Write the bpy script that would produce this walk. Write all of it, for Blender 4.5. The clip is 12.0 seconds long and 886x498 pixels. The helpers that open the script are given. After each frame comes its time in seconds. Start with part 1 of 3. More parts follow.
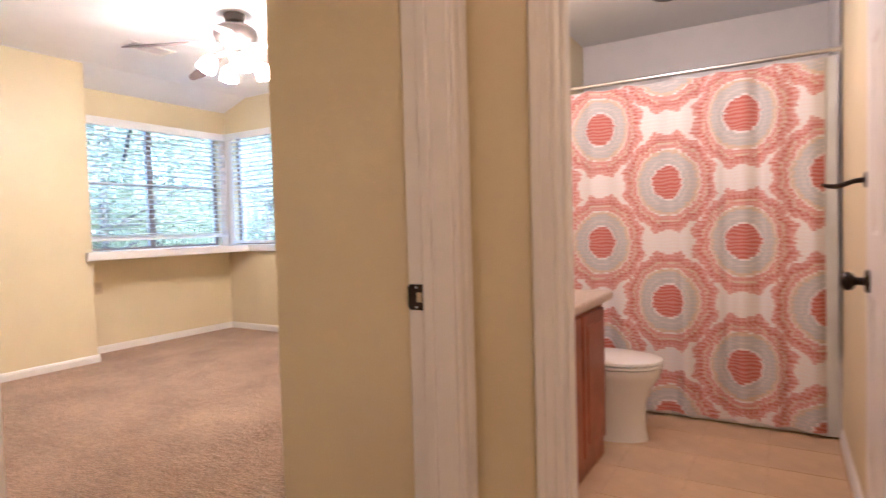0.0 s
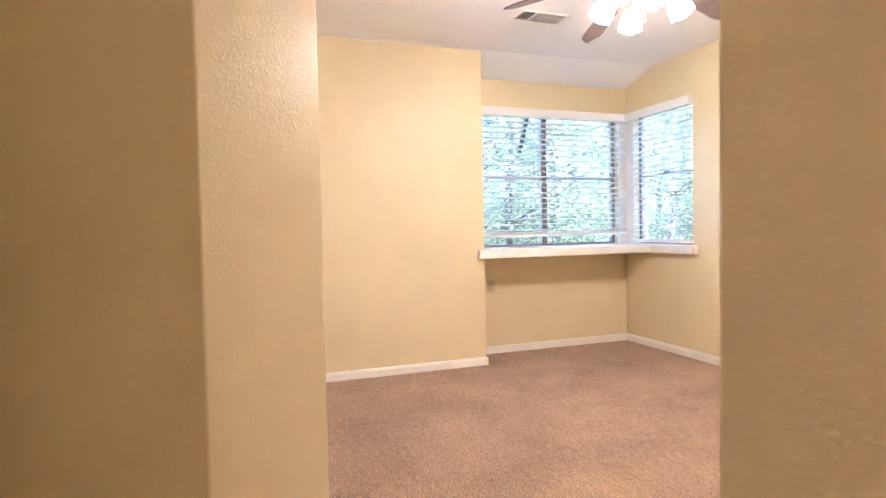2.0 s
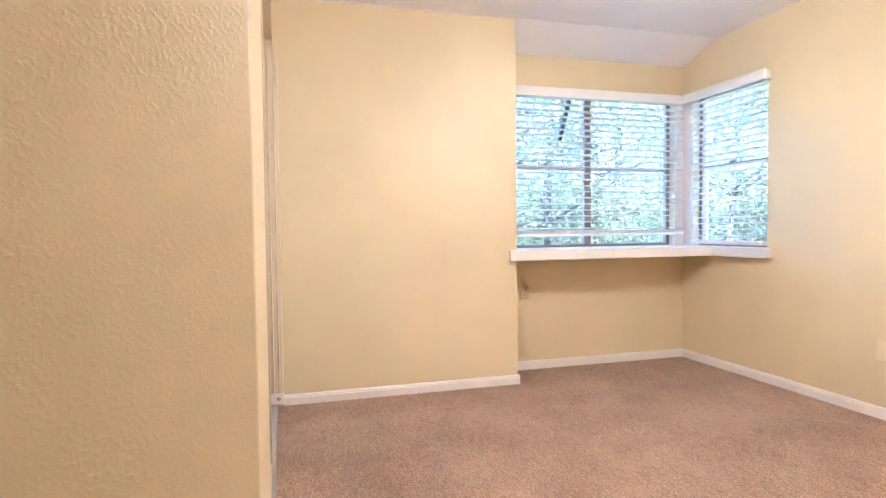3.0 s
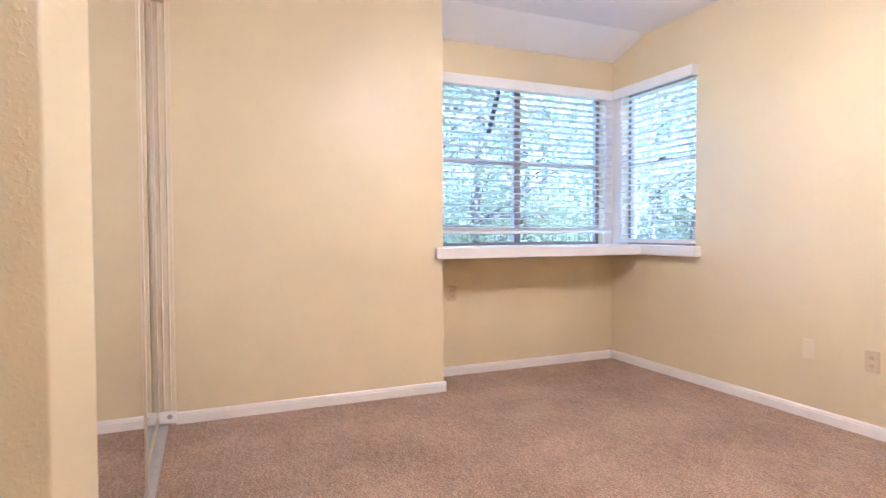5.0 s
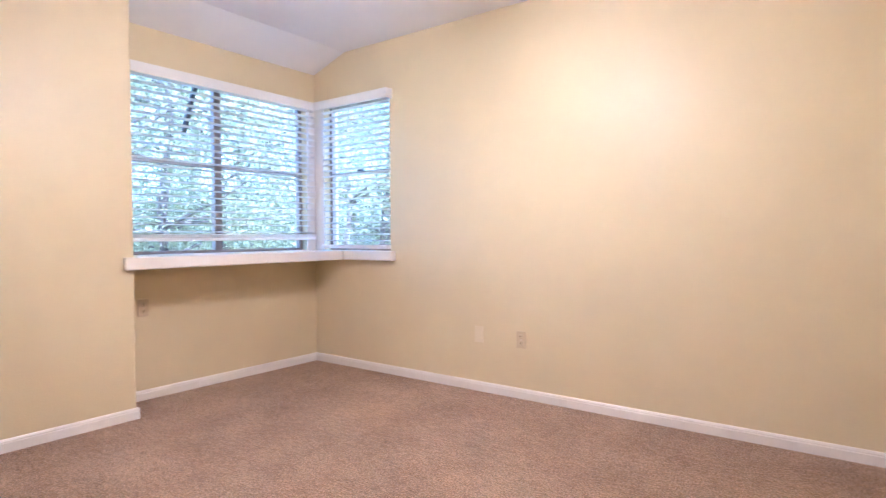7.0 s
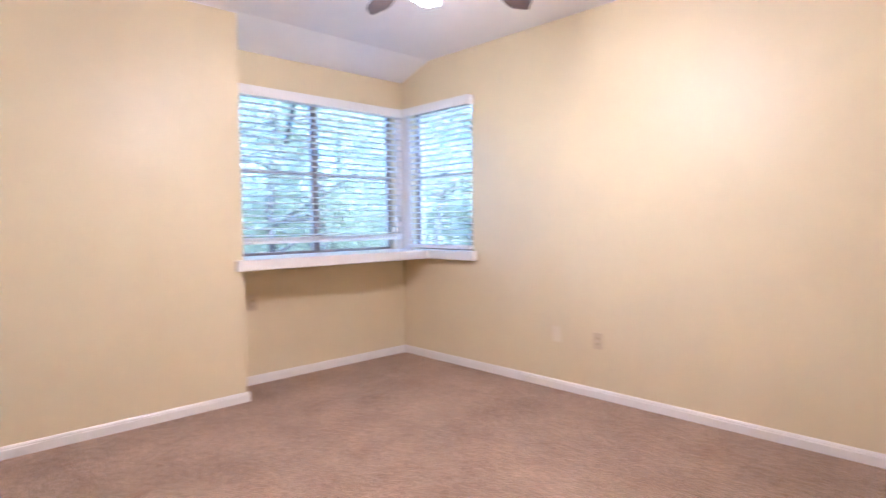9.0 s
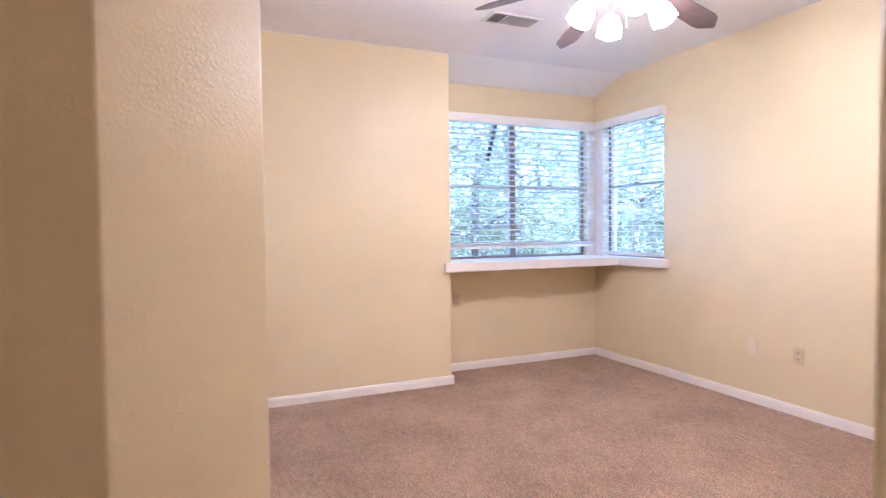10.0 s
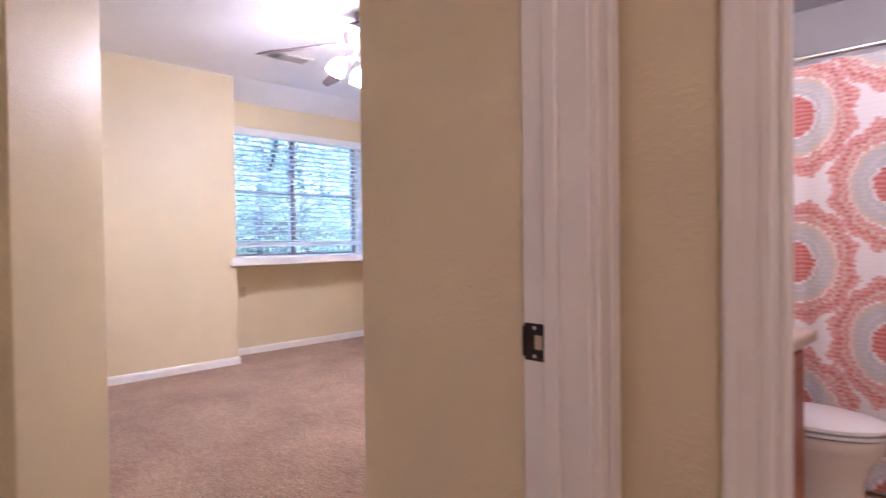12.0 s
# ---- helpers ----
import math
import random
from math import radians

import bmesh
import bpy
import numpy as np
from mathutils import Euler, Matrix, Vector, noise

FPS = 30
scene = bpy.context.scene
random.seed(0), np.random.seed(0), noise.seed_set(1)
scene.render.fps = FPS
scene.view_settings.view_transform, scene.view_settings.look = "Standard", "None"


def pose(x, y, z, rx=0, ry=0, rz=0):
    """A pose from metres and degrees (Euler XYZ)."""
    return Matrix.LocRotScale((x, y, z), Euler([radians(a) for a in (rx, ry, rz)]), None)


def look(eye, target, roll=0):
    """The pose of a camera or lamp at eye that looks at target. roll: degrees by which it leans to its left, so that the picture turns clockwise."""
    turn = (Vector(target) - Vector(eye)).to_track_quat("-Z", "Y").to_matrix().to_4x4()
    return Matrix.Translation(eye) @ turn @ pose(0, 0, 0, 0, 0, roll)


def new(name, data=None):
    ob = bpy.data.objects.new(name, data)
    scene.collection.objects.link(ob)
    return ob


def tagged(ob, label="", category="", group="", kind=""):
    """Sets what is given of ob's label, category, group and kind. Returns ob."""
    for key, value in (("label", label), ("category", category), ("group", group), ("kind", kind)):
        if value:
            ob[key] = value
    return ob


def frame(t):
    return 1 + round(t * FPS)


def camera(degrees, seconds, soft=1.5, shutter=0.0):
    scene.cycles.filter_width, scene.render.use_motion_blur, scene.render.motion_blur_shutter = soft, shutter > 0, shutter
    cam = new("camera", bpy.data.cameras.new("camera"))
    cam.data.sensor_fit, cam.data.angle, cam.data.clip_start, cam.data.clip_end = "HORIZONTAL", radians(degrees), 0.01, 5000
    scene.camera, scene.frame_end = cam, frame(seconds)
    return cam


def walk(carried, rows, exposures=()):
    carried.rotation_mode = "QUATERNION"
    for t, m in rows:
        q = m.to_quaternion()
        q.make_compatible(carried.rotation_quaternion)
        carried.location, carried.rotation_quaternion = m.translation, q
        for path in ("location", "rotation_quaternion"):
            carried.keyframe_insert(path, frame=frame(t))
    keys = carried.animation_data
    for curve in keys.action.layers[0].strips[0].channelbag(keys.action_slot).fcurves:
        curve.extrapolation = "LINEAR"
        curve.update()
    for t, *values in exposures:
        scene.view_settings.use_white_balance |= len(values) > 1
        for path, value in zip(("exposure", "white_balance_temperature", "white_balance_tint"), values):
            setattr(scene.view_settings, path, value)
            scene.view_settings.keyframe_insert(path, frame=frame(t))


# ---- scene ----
cam = camera(76.3, 12.0, soft=1.35, shutter=0.3)
EXPOSURES = [(0.0, 3.56, 4330, 11), (1.5, 3.58, 4470, 10), (2.5, 3.55, 4330, 10), (5.0, 3.4, 4120, 13), (7.0, 3.31, 4090, 15), (9.5, 3.33, 4030, 16), (11.0, 3.48, 4080, 20), (12.0, 3.34, 3920, 20)]
PATH = [
    (0, (-0.853, -0.315, 1.149), (-1.885, 1.396, 1.07), -1.6),
    (0.5, (-1.071, -0.167, 1.149), (-2.409, 1.318, 1.078), -1.5),
    (1, (-1.283, 0.064, 1.131), (-2.877, 1.272, 1.068), -1.5),
    (1.5, (-1.471, 0.28, 1.143), (-3.276, 1.139, 1.086), -1.6),
    (2, (-1.749, 0.444, 1.198), (-3.63, 1.118, 1.124), -1.1),
    (2.5, (-2.055, 0.625, 1.195), (-3.965, 1.214, 1.118), -0.9),
    (4.3, (-2.684, 0.883, 1.106), (-4.615, 1.399, 1.038), -0.3),
    (4.5, (-2.685, 0.899, 1.105), (-4.595, 1.49, 1.038), -0.0),
    (5, (-2.616, 0.898, 1.116), (-4.457, 1.678, 1.055), -0.2),
    (5.5, (-2.612, 0.842, 1.121), (-4.34, 1.846, 1.06), -0.2),
    (6, (-2.606, 0.838, 1.092), (-4.185, 2.064, 1.05), -0.1),
    (6.5, (-2.585, 0.845, 1.103), (-3.984, 2.274, 1.062), -0.1),
    (7, (-2.619, 0.768, 1.129), (-3.809, 2.375, 1.081), -0.3),
    (7.2, (-2.587, 0.786, 1.133), (-3.723, 2.431, 1.085), -0.3),
    (8.8, (-2.419, 0.678, 1.244), (-3.651, 2.25, 1.146), -0.8),
    (9, (-2.406, 0.709, 1.249), (-3.849, 2.09, 1.156), -0.7),
    (9.5, (-2.246, 0.622, 1.235), (-3.958, 1.654, 1.167), -0.5),
    (10, (-2.0, 0.524, 1.285), (-3.815, 1.313, 1.214), -0.6),
    (10.5, (-1.709, 0.422, 1.278), (-3.576, 1.137, 1.215), -0.4),
    (11, (-1.432, 0.327, 1.196), (-3.302, 1.035, 1.156), -0.2),
    (11.5, (-1.235, 0.214, 1.167), (-2.949, 1.243, 1.132), -1.1),
    (12, (-1.068, 0.08, 1.154), (-2.492, 1.484, 1.12), -0.7),
]
walk(cam, [(t, look(eye, target, roll)) for t, eye, target, roll in PATH], EXPOSURES)

# ---- world, sun ----
world = bpy.data.worlds.new("sky")
scene.world = world
world.use_nodes = True
wn = world.node_tree
sky = wn.nodes.new("ShaderNodeTexSky")
sky.sky_type = "NISHITA"
sky.sun_disc = False
sky.dust_density, sky.ozone_density = 2.6, 0.7
sky.sun_elevation = radians(52)
sky.sun_rotation = radians(111.8)
wn.links.new(sky.outputs[0], wn.nodes["Background"].inputs[0])
wn.nodes["Background"].inputs[1].default_value = 0.15
sun = new("sun", bpy.data.lights.new("sun", "SUN"))
sun.data.energy, sun.data.angle, sun.data.color = 4.2, radians(0.5), (1.0, 0.95, 0.87)
sun.matrix_world = look((20, -8, 30), (0, 0, 0))
GLOBE_GLOW = 15.5
BULB_GLOW = 36.0
BATH_WATTS = 3.2
HALL_WATTS = 3.3


# ---- materials ----
def mat(name):
    m = bpy.data.materials.new(name)
    m.use_nodes = True
    return m, m.node_tree.nodes, m.node_tree.links, m.node_tree.nodes["Principled BSDF"]


def coords(n, l, scale=(1, 1, 1)):
    tc = n.new("ShaderNodeTexCoord")
    mp = n.new("ShaderNodeMapping")
    mp.inputs["Scale"].default_value = scale
    l.new(tc.outputs["Object"], mp.inputs["Vector"])
    return mp.outputs["Vector"]


def noise_tex(n, l, vec, scale, detail=4, rough=0.55):
    t = n.new("ShaderNodeTexNoise")
    t.inputs["Scale"].default_value, t.inputs["Detail"].default_value, t.inputs["Roughness"].default_value = scale, detail, rough
    l.new(vec, t.inputs["Vector"])
    return t.outputs["Fac"]


def ramp(n, l, fac, stops):
    r = n.new("ShaderNodeValToRGB")
    e = r.color_ramp.elements
    while len(e) < len(stops):
        e.new(0.5)
    for k, (p, c) in enumerate(stops):
        e[k].position = p
        e[k].color = (*c, 1)
    l.new(fac, r.inputs["Fac"])
    return r.outputs["Color"]


def bump(n, l, height, bsdf, strength, dist, prev=None):
    b = n.new("ShaderNodeBump")
    b.inputs["Strength"].default_value, b.inputs["Distance"].default_value = strength, dist
    l.new(height, b.inputs["Height"])
    if prev:
        l.new(prev, b.inputs["Normal"])
    l.new(b.outputs["Normal"], bsdf.inputs["Normal"])
    return b.outputs["Normal"]


def plain(name, colour, rough=0.5, metal=0.0, vary=0.08, scale=6.0, bump_d=0.0, bump_scale=60.0, spec=0.5):
    m, n, l, b = mat(name)
    v = coords(n, l)
    f = noise_tex(n, l, v, scale)
    lo = tuple(c * (1 - vary) for c in colour)
    hi = tuple(min(1, c * (1 + vary)) for c in colour)
    l.new(ramp(n, l, f, [(0.3, lo), (0.7, hi)]), b.inputs["Base Color"])
    f2 = noise_tex(n, l, v, scale * 7)
    r = n.new("ShaderNodeMapRange")
    r.inputs["To Min"].default_value, r.inputs["To Max"].default_value = max(0.02, rough - 0.08), min(1, rough + 0.08)
    l.new(f2, r.inputs["Value"])
    l.new(r.outputs[0], b.inputs["Roughness"])
    b.inputs["Metallic"].default_value = metal
    b.inputs["Specular IOR Level"].default_value = spec
    if bump_d:
        bump(n, l, noise_tex(n, l, v, bump_scale, 3), b, 1.0, bump_d)
    return m


def wall_paint(name, colour, rough, depth):
    """Satin paint over a sprayed, trowelled texture."""
    m, n, l, b = mat(name)
    v = coords(n, l)
    f = noise_tex(n, l, v, 1.3, 5)
    l.new(ramp(n, l, f, [(0.3, tuple(c * 0.96 for c in colour)), (0.7, tuple(min(1, c * 1.03) for c in colour))]), b.inputs["Base Color"])
    b.inputs["Roughness"].default_value = rough
    b.inputs["Specular IOR Level"].default_value = 0.45
    orange = noise_tex(n, l, v, 110.0, 2, 0.5)
    flat = n.new("ShaderNodeMapRange")
    flat.inputs["From Min"].default_value, flat.inputs["From Max"].default_value = 0.48, 0.66
    l.new(orange, flat.inputs["Value"])
    nm = bump(n, l, flat.outputs[0], b, 1.0, depth)
    bump(n, l, noise_tex(n, l, v, 9.0, 3), b, 1.0, depth * 0.6, nm)
    return m


M_WALL = wall_paint("wall_paint", (0.72, 0.627, 0.39), 0.40, 0.00028)
M_CEIL = wall_paint("ceiling_paint", (0.86, 0.855, 0.86), 0.75, 0.0005)
M_TRIM = plain("white_trim_paint", (0.84, 0.81, 0.765), 0.35, vary=0.03)
M_DOORPAINT = plain("white_door_paint", (0.80, 0.77, 0.74), 0.35, vary=0.03)
M_BRONZE = plain("dark_bronze", (0.035, 0.026, 0.022), 0.3, metal=0.75, vary=0.3, scale=30)
M_PLATE = plain("ivory_plastic", (0.74, 0.66, 0.47), 0.4, vary=0.02)
M_SLOT = plain("dark_slot", (0.05, 0.045, 0.04), 0.6)
M_OUTSLOT_SHADE = plain("outlet_slot_shade", (0.17, 0.13, 0.08), 0.6)
M_OUTLET = plain("tan_plastic", (0.60, 0.50, 0.315), 0.4, vary=0.04)
M_STEEL = plain("brushed_metal", (0.72, 0.70, 0.67), 0.3, metal=1.0, vary=0.05, scale=40)
M_ALU = plain("window_frame_metal", (0.26, 0.21, 0.18), 0.45, metal=0.3, vary=0.12, scale=12)
M_ALU2 = plain("grey_sash_metal", (0.42, 0.40, 0.38), 0.45, metal=0.2, vary=0.08, scale=12)
M_SLAT = plain("white_blind_slat", (0.83, 0.83, 0.82), 0.4, vary=0.02)
M_CORD = plain("white_cord", (0.75, 0.75, 0.73), 0.8)
M_BLADE = plain("walnut_blade", (0.085, 0.06, 0.05), 0.5, vary=0.3, scale=9)
M_NICKEL = plain("pewter_metal", (0.15, 0.125, 0.11), 0.45, metal=0.4, vary=0.15, scale=20)
M_PORC = plain("white_porcelain", (0.82, 0.80, 0.76), 0.12, vary=0.02)
M_VAN = plain("reddish_wood", (0.30, 0.085, 0.035), 0.38, vary=0.3, scale=5)
M_COUNTER = plain("speckled_counter", (0.50, 0.40, 0.30), 0.3, vary=0.35, scale=90)
M_BATHTILE = plain("beige_floor_tile", (0.56, 0.395, 0.225), 0.35, vary=0.2, scale=3.2)
M_GROUT = plain("grout", (0.53, 0.375, 0.215), 0.8)
M_WALLTILE = plain("white_wall_tile", (0.76, 0.73, 0.72), 0.2, vary=0.03)
M_BARK = plain("bark", (0.13, 0.11, 0.095), 0.9, vary=0.4, scale=4, bump_d=0.01, bump_scale=14)
M_GROUND = plain("leaf_litter_ground", (0.14, 0.13, 0.07), 0.95, vary=0.5, scale=0.8)
M_CHALK = plain("putty", (0.62, 0.52, 0.34), 0.6, vary=0.02)


def mirror_mat():
    m, n, l, b = mat("mirror_glass")
    b.inputs["Base Color"].default_value = (0.86, 0.88, 0.86, 1)
    b.inputs["Metallic"].default_value = 1.0
    b.inputs["Roughness"].default_value = 0.015
    return m


def glass_mat():
    m, n, l, b = mat("clear_glass")
    b.inputs["Base Color"].default_value = (0.97, 0.99, 1.0, 1)
    b.inputs["Transmission Weight"].default_value = 1.0
    b.inputs["Roughness"].default_value = 0.0
    b.inputs["IOR"].default_value = 1.1
    return m


def globe_mat(glow):
    m, n, l, b = mat("lit_frosted_glass")
    b.inputs["Base Color"].default_value = (0.95, 0.93, 0.9, 1)
    b.inputs["Roughness"].default_value = 0.4
    b.inputs["Emission Color"].default_value = (1.0, 0.66, 0.40, 1)
    b.inputs["Emission Strength"].default_value = glow
    return m


def carpet_mat():
    m, n, l, b = mat("tan_carpet")
    v = coords(n, l)
    big = noise_tex(n, l, v, 2.2, 3, 0.6)
    mid = noise_tex(n, l, coords(n, l, (1, 1.8, 1)), 18.0, 4, 0.65)
    tuft = noise_tex(n, l, v, 112.0, 3, 0.8)
    mx = n.new("ShaderNodeMath")
    mx.operation = "MULTIPLY_ADD"
    l.new(mid, mx.inputs[0])
    mx.inputs[1].default_value = 0.34
    mb = n.new("ShaderNodeMath")
    mb.operation = "MULTIPLY_ADD"
    l.new(big, mb.inputs[0])
    mb.inputs[1].default_value = 0.32
    mt = n.new("ShaderNodeMath")
    mt.operation = "MULTIPLY"
    l.new(tuft, mt.inputs[0])
    mt.inputs[1].default_value = 1.6
    l.new(mt.outputs[0], mb.inputs[2])
    l.new(mb.outputs[0], mx.inputs[2])
    half = n.new("ShaderNodeMath")
    half.operation = "MULTIPLY"
    l.new(mx.outputs[0], half.inputs[0])
    half.inputs[1].default_value = 0.5
    l.new(ramp(n, l, half.outputs[0], [(0.45, (0.14, 0.082, 0.042)), (0.56, (0.445, 0.278, 0.152)), (0.665, (0.82, 0.58, 0.37))]), b.inputs["Base Color"])
    b.inputs["Roughness"].default_value = 0.95
    b.inputs["Specular IOR Level"].default_value = 0.15
    b.inputs["Sheen Weight"].default_value = 0.25
    b.inputs["Sheen Roughness"].default_value = 0.6
    nm = bump(n, l, tuft, b, 1.0, 0.017)
    bump(n, l, mid, b, 1.0, 0.02, nm)
    return m


def leaf_mat(name, a, c):
    m, n, l, b = mat(name)
    g = n.new("ShaderNodeNewGeometry")
    l.new(ramp(n, l, g.outputs["Random Per Island"], [(0.0, a), (1.0, c)]), b.inputs["Base Color"])
    b.inputs["Roughness"].default_value = 0.5
    tr = n.new("ShaderNodeBsdfTranslucent")
    tr.inputs["Color"].default_value = (0.52, 0.52, 0.33, 1)
    mix = n.new("ShaderNodeMixShader")
    mix.inputs[0].default_value = 0.45
    l.new(b.outputs[0], mix.inputs[1])
    l.new(tr.outputs[0], mix.inputs[2])
    l.new(mix.outputs[0], n["Material Output"].inputs[0])
    return m


def curtain_mat():
    """White cloth with staggered rows of round coral, grey and ochre medallions."""
    m, n, l, b = mat("medallion_cloth")
    tc = n.new("ShaderNodeTexCoord")
    sep = n.new("ShaderNodeSeparateXYZ")
    l.new(tc.outputs["UV"], sep.inputs[0])

    def op(kind, a, c=None, d=None):
        q = n.new("ShaderNodeMath")
        q.operation = kind
        for k, val in enumerate((a, c, d)):
            if val is None:
                continue
            if isinstance(val, (int, float)):
                q.inputs[k].default_value = val
            else:
                l.new(val, q.inputs[k])
        return q.outputs[0]

    rows = op("MULTIPLY", op("FLOOR", op("DIVIDE", sep.outputs["Y"], 0.011)), 0.011)
    white_noise = n.new("ShaderNodeTexWhiteNoise")
    white_noise.noise_dimensions = "1D"
    l.new(rows, white_noise.inputs["W"])
    cols = op("ADD", sep.outputs["X"], op("MULTIPLY", op("SUBTRACT", white_noise.outputs["Value"], 0.5), 0.016))

    def cell(v, period, shift):
        w = op("ADD", op("DIVIDE", v, period), shift)
        return op("MULTIPLY", op("SUBTRACT", op("FRACT", w), 0.5), period)

    PX, PZ = 0.76, 0.68

    def radius(sx, sz):
        x, z = cell(cols, PX, sx), op("MULTIPLY", cell(rows, PZ, sz), 0.88)
        r = op("SQRT", op("ADD", op("MULTIPLY", x, x), op("MULTIPLY", z, z)))
        a = op("ARCTAN2", z, x)
        return r, a

    r1, a1 = radius(0.0, 0.0)
    r2, a2 = radius(0.5, 0.5)
    first = op("LESS_THAN", r1, r2)
    r = op("MINIMUM", r1, r2)
    mixa = n.new("ShaderNodeMix")
    l.new(first, mixa.inputs[0])
    l.new(a2, mixa.inputs[2])
    l.new(a1, mixa.inputs[3])
    a = mixa.outputs[0]
    petals = op("PINGPONG", op("MULTIPLY", a, 12 / math.pi), 1.0)
    edge = op("MINIMUM", op("MAXIMUM", op("DIVIDE", op("SUBTRACT", r, 0.17), 0.10), 0.0), 1.0)
    rr = op("DIVIDE", op("SUBTRACT", r, op("MULTIPLY", op("MULTIPLY", petals, edge), 0.034)), 0.30)
    wob = noise_tex(n, l, tc.outputs["UV"], 24.0, 3)
    rr = op("ADD", rr, op("MULTIPLY", op("SUBTRACT", wob, 0.5), 0.035))
    white, red, coral = (0.80, 0.77, 0.76), (0.48, 0.125, 0.09), (0.57, 0.23, 0.19)
    grey, ochre, pale = (0.50, 0.50, 0.50), (0.62, 0.49, 0.35), (0.60, 0.58, 0.56)
    rp = n.new("ShaderNodeValToRGB")
    rp.color_ramp.interpolation = "CONSTANT"
    e = rp.color_ramp.elements
    stops = [(0.0, red), (0.27, white), (0.30, grey), (0.37, pale), (0.40, grey), (0.50, ochre), (0.55, white), (0.57, coral), (0.63, ochre), (0.65, red), (0.71, coral), (0.775, white)]
    while len(e) < len(stops):
        e.new(0.5)
    for k, (p, c) in enumerate(stops):
        e[k].position, e[k].color = p, (*c, 1)
    l.new(rr, rp.inputs["Fac"])
    # pale ticks across the outer rings
    ticks = op("MULTIPLY", op("GREATER_THAN", op("SINE", op("MULTIPLY", a, 60.0)), 0.35), op("GREATER_THAN", rr, 0.57))
    tk = n.new("ShaderNodeMix")
    tk.data_type = "RGBA"
    l.new(op("MULTIPLY", ticks, 0.30), tk.inputs[0])
    l.new(rp.outputs["Color"], tk.inputs[6])
    tk.inputs[7].default_value = (0.80, 0.72, 0.66, 1)
    # faint stripes of the printed weave
    w = n.new("ShaderNodeTexWave")
    w.bands_direction = "Y"
    w.inputs["Scale"].default_value, w.inputs["Distortion"].default_value, w.inputs["Detail"].default_value = 16.0, 5.0, 2.0
    l.new(tc.outputs["UV"], w.inputs["Vector"])
    mx = n.new("ShaderNodeMix")
    mx.data_type = "RGBA"
    l.new(op("MULTIPLY", w.outputs["Fac"], 0.30), mx.inputs[0])
    l.new(tk.outputs[2], mx.inputs[6])
    mx.inputs[7].default_value = (0.78, 0.62, 0.56, 1)
    l.new(mx.outputs[2], b.inputs["Base Color"])
    b.inputs["Roughness"].default_value = 0.85
    return m


M_BULB = globe_mat(BULB_GLOW)
M_MIRROR, M_GLASS, M_GLOBE, M_CARPET, M_CURTAIN = mirror_mat(), glass_mat(), globe_mat(GLOBE_GLOW), carpet_mat(), curtain_mat()
M_LEAF = leaf_mat("green_leaves", (0.065, 0.08, 0.048), (0.185, 0.205, 0.125))


# ---- mesh helpers ----
def box_bm(x0, x1, y0, y1, z0, z1, bev=0.0, seg=1, bm=None):
    own = bm is None
    bm = bm or bmesh.new()
    g = bmesh.ops.create_cube(bm, size=1)["verts"]
    bmesh.ops.scale(bm, vec=(x1 - x0, y1 - y0, z1 - z0), verts=g)
    bmesh.ops.translate(bm, vec=((x0 + x1) / 2, (y0 + y1) / 2, (z0 + z1) / 2), verts=g)
    if bev:
        es = list({e for v in g for e in v.link_edges})
        bmesh.ops.bevel(bm, geom=es, offset=bev, segments=seg, affect="EDGES", profile=0.5)
    return bm


def prism_bm(pts, z0, z1, bev=0.0):
    bm = bmesh.new()
    lo = [bm.verts.new((x, y, z0)) for x, y in pts]
    hi = [bm.verts.new((x, y, z1)) for x, y in pts]
    bm.faces.new(lo[::-1])
    bm.faces.new(hi)
    k = len(pts)
    for i in range(k):
        bm.faces.new((lo[i], lo[(i + 1) % k], hi[(i + 1) % k], hi[i]))
    bmesh.ops.recalc_face_normals(bm, faces=bm.faces)
    if bev:
        es = [e for e in bm.edges if abs(e.verts[0].co.z - e.verts[1].co.z) > 0.1]
        bmesh.ops.bevel(bm, geom=es, offset=bev, segments=3, affect="EDGES", profile=0.5)
    return bm


def lathe_bm(profile, seg=24, axis="Z", bm=None):
    """Turns (radius, height) pairs round an axis through the origin."""
    bm = bm or bmesh.new()
    rings = []
    for r, h in profile:
        ring = []
        for k in range(seg):
            a = 2 * math.pi * k / seg
            c, d = r * math.cos(a), r * math.sin(a)
            co = {"Z": (c, d, h), "Y": (c, h, d), "X": (h, c, d)}[axis]
            ring.append(bm.verts.new(co))
        rings.append(ring)
    for p, q in zip(rings, rings[1:]):
        for k in range(seg):
            bm.faces.new((p[k], p[(k + 1) % seg], q[(k + 1) % seg], q[k]))
    bm.faces.new(rings[0][::-1])
    bm.faces.new(rings[-1])
    bmesh.ops.recalc_face_normals(bm, faces=bm.faces)
    return bm


def tube_bm(path, radius, seg=8, bm=None):
    bm = bm or bmesh.new()
    rings = []
    for i, p in enumerate(path):
        p = Vector(p)
        a, c = Vector(path[max(0, i - 1)]), Vector(path[min(len(path) - 1, i + 1)])
        q = (c - a).to_track_quat("Z", "Y")
        r = radius[i] if isinstance(radius, (list, tuple)) else radius
        rings.append([bm.verts.new(p + q @ Vector((r * math.cos(2 * math.pi * k / seg), r * math.sin(2 * math.pi * k / seg), 0))) for k in range(seg)])
    for p, q in zip(rings, rings[1:]):
        for k in range(seg):
            bm.faces.new((p[k], p[(k + 1) % seg], q[(k + 1) % seg], q[k]))
    bm.faces.new(rings[0][::-1])
    bm.faces.new(rings[-1])
    return bm


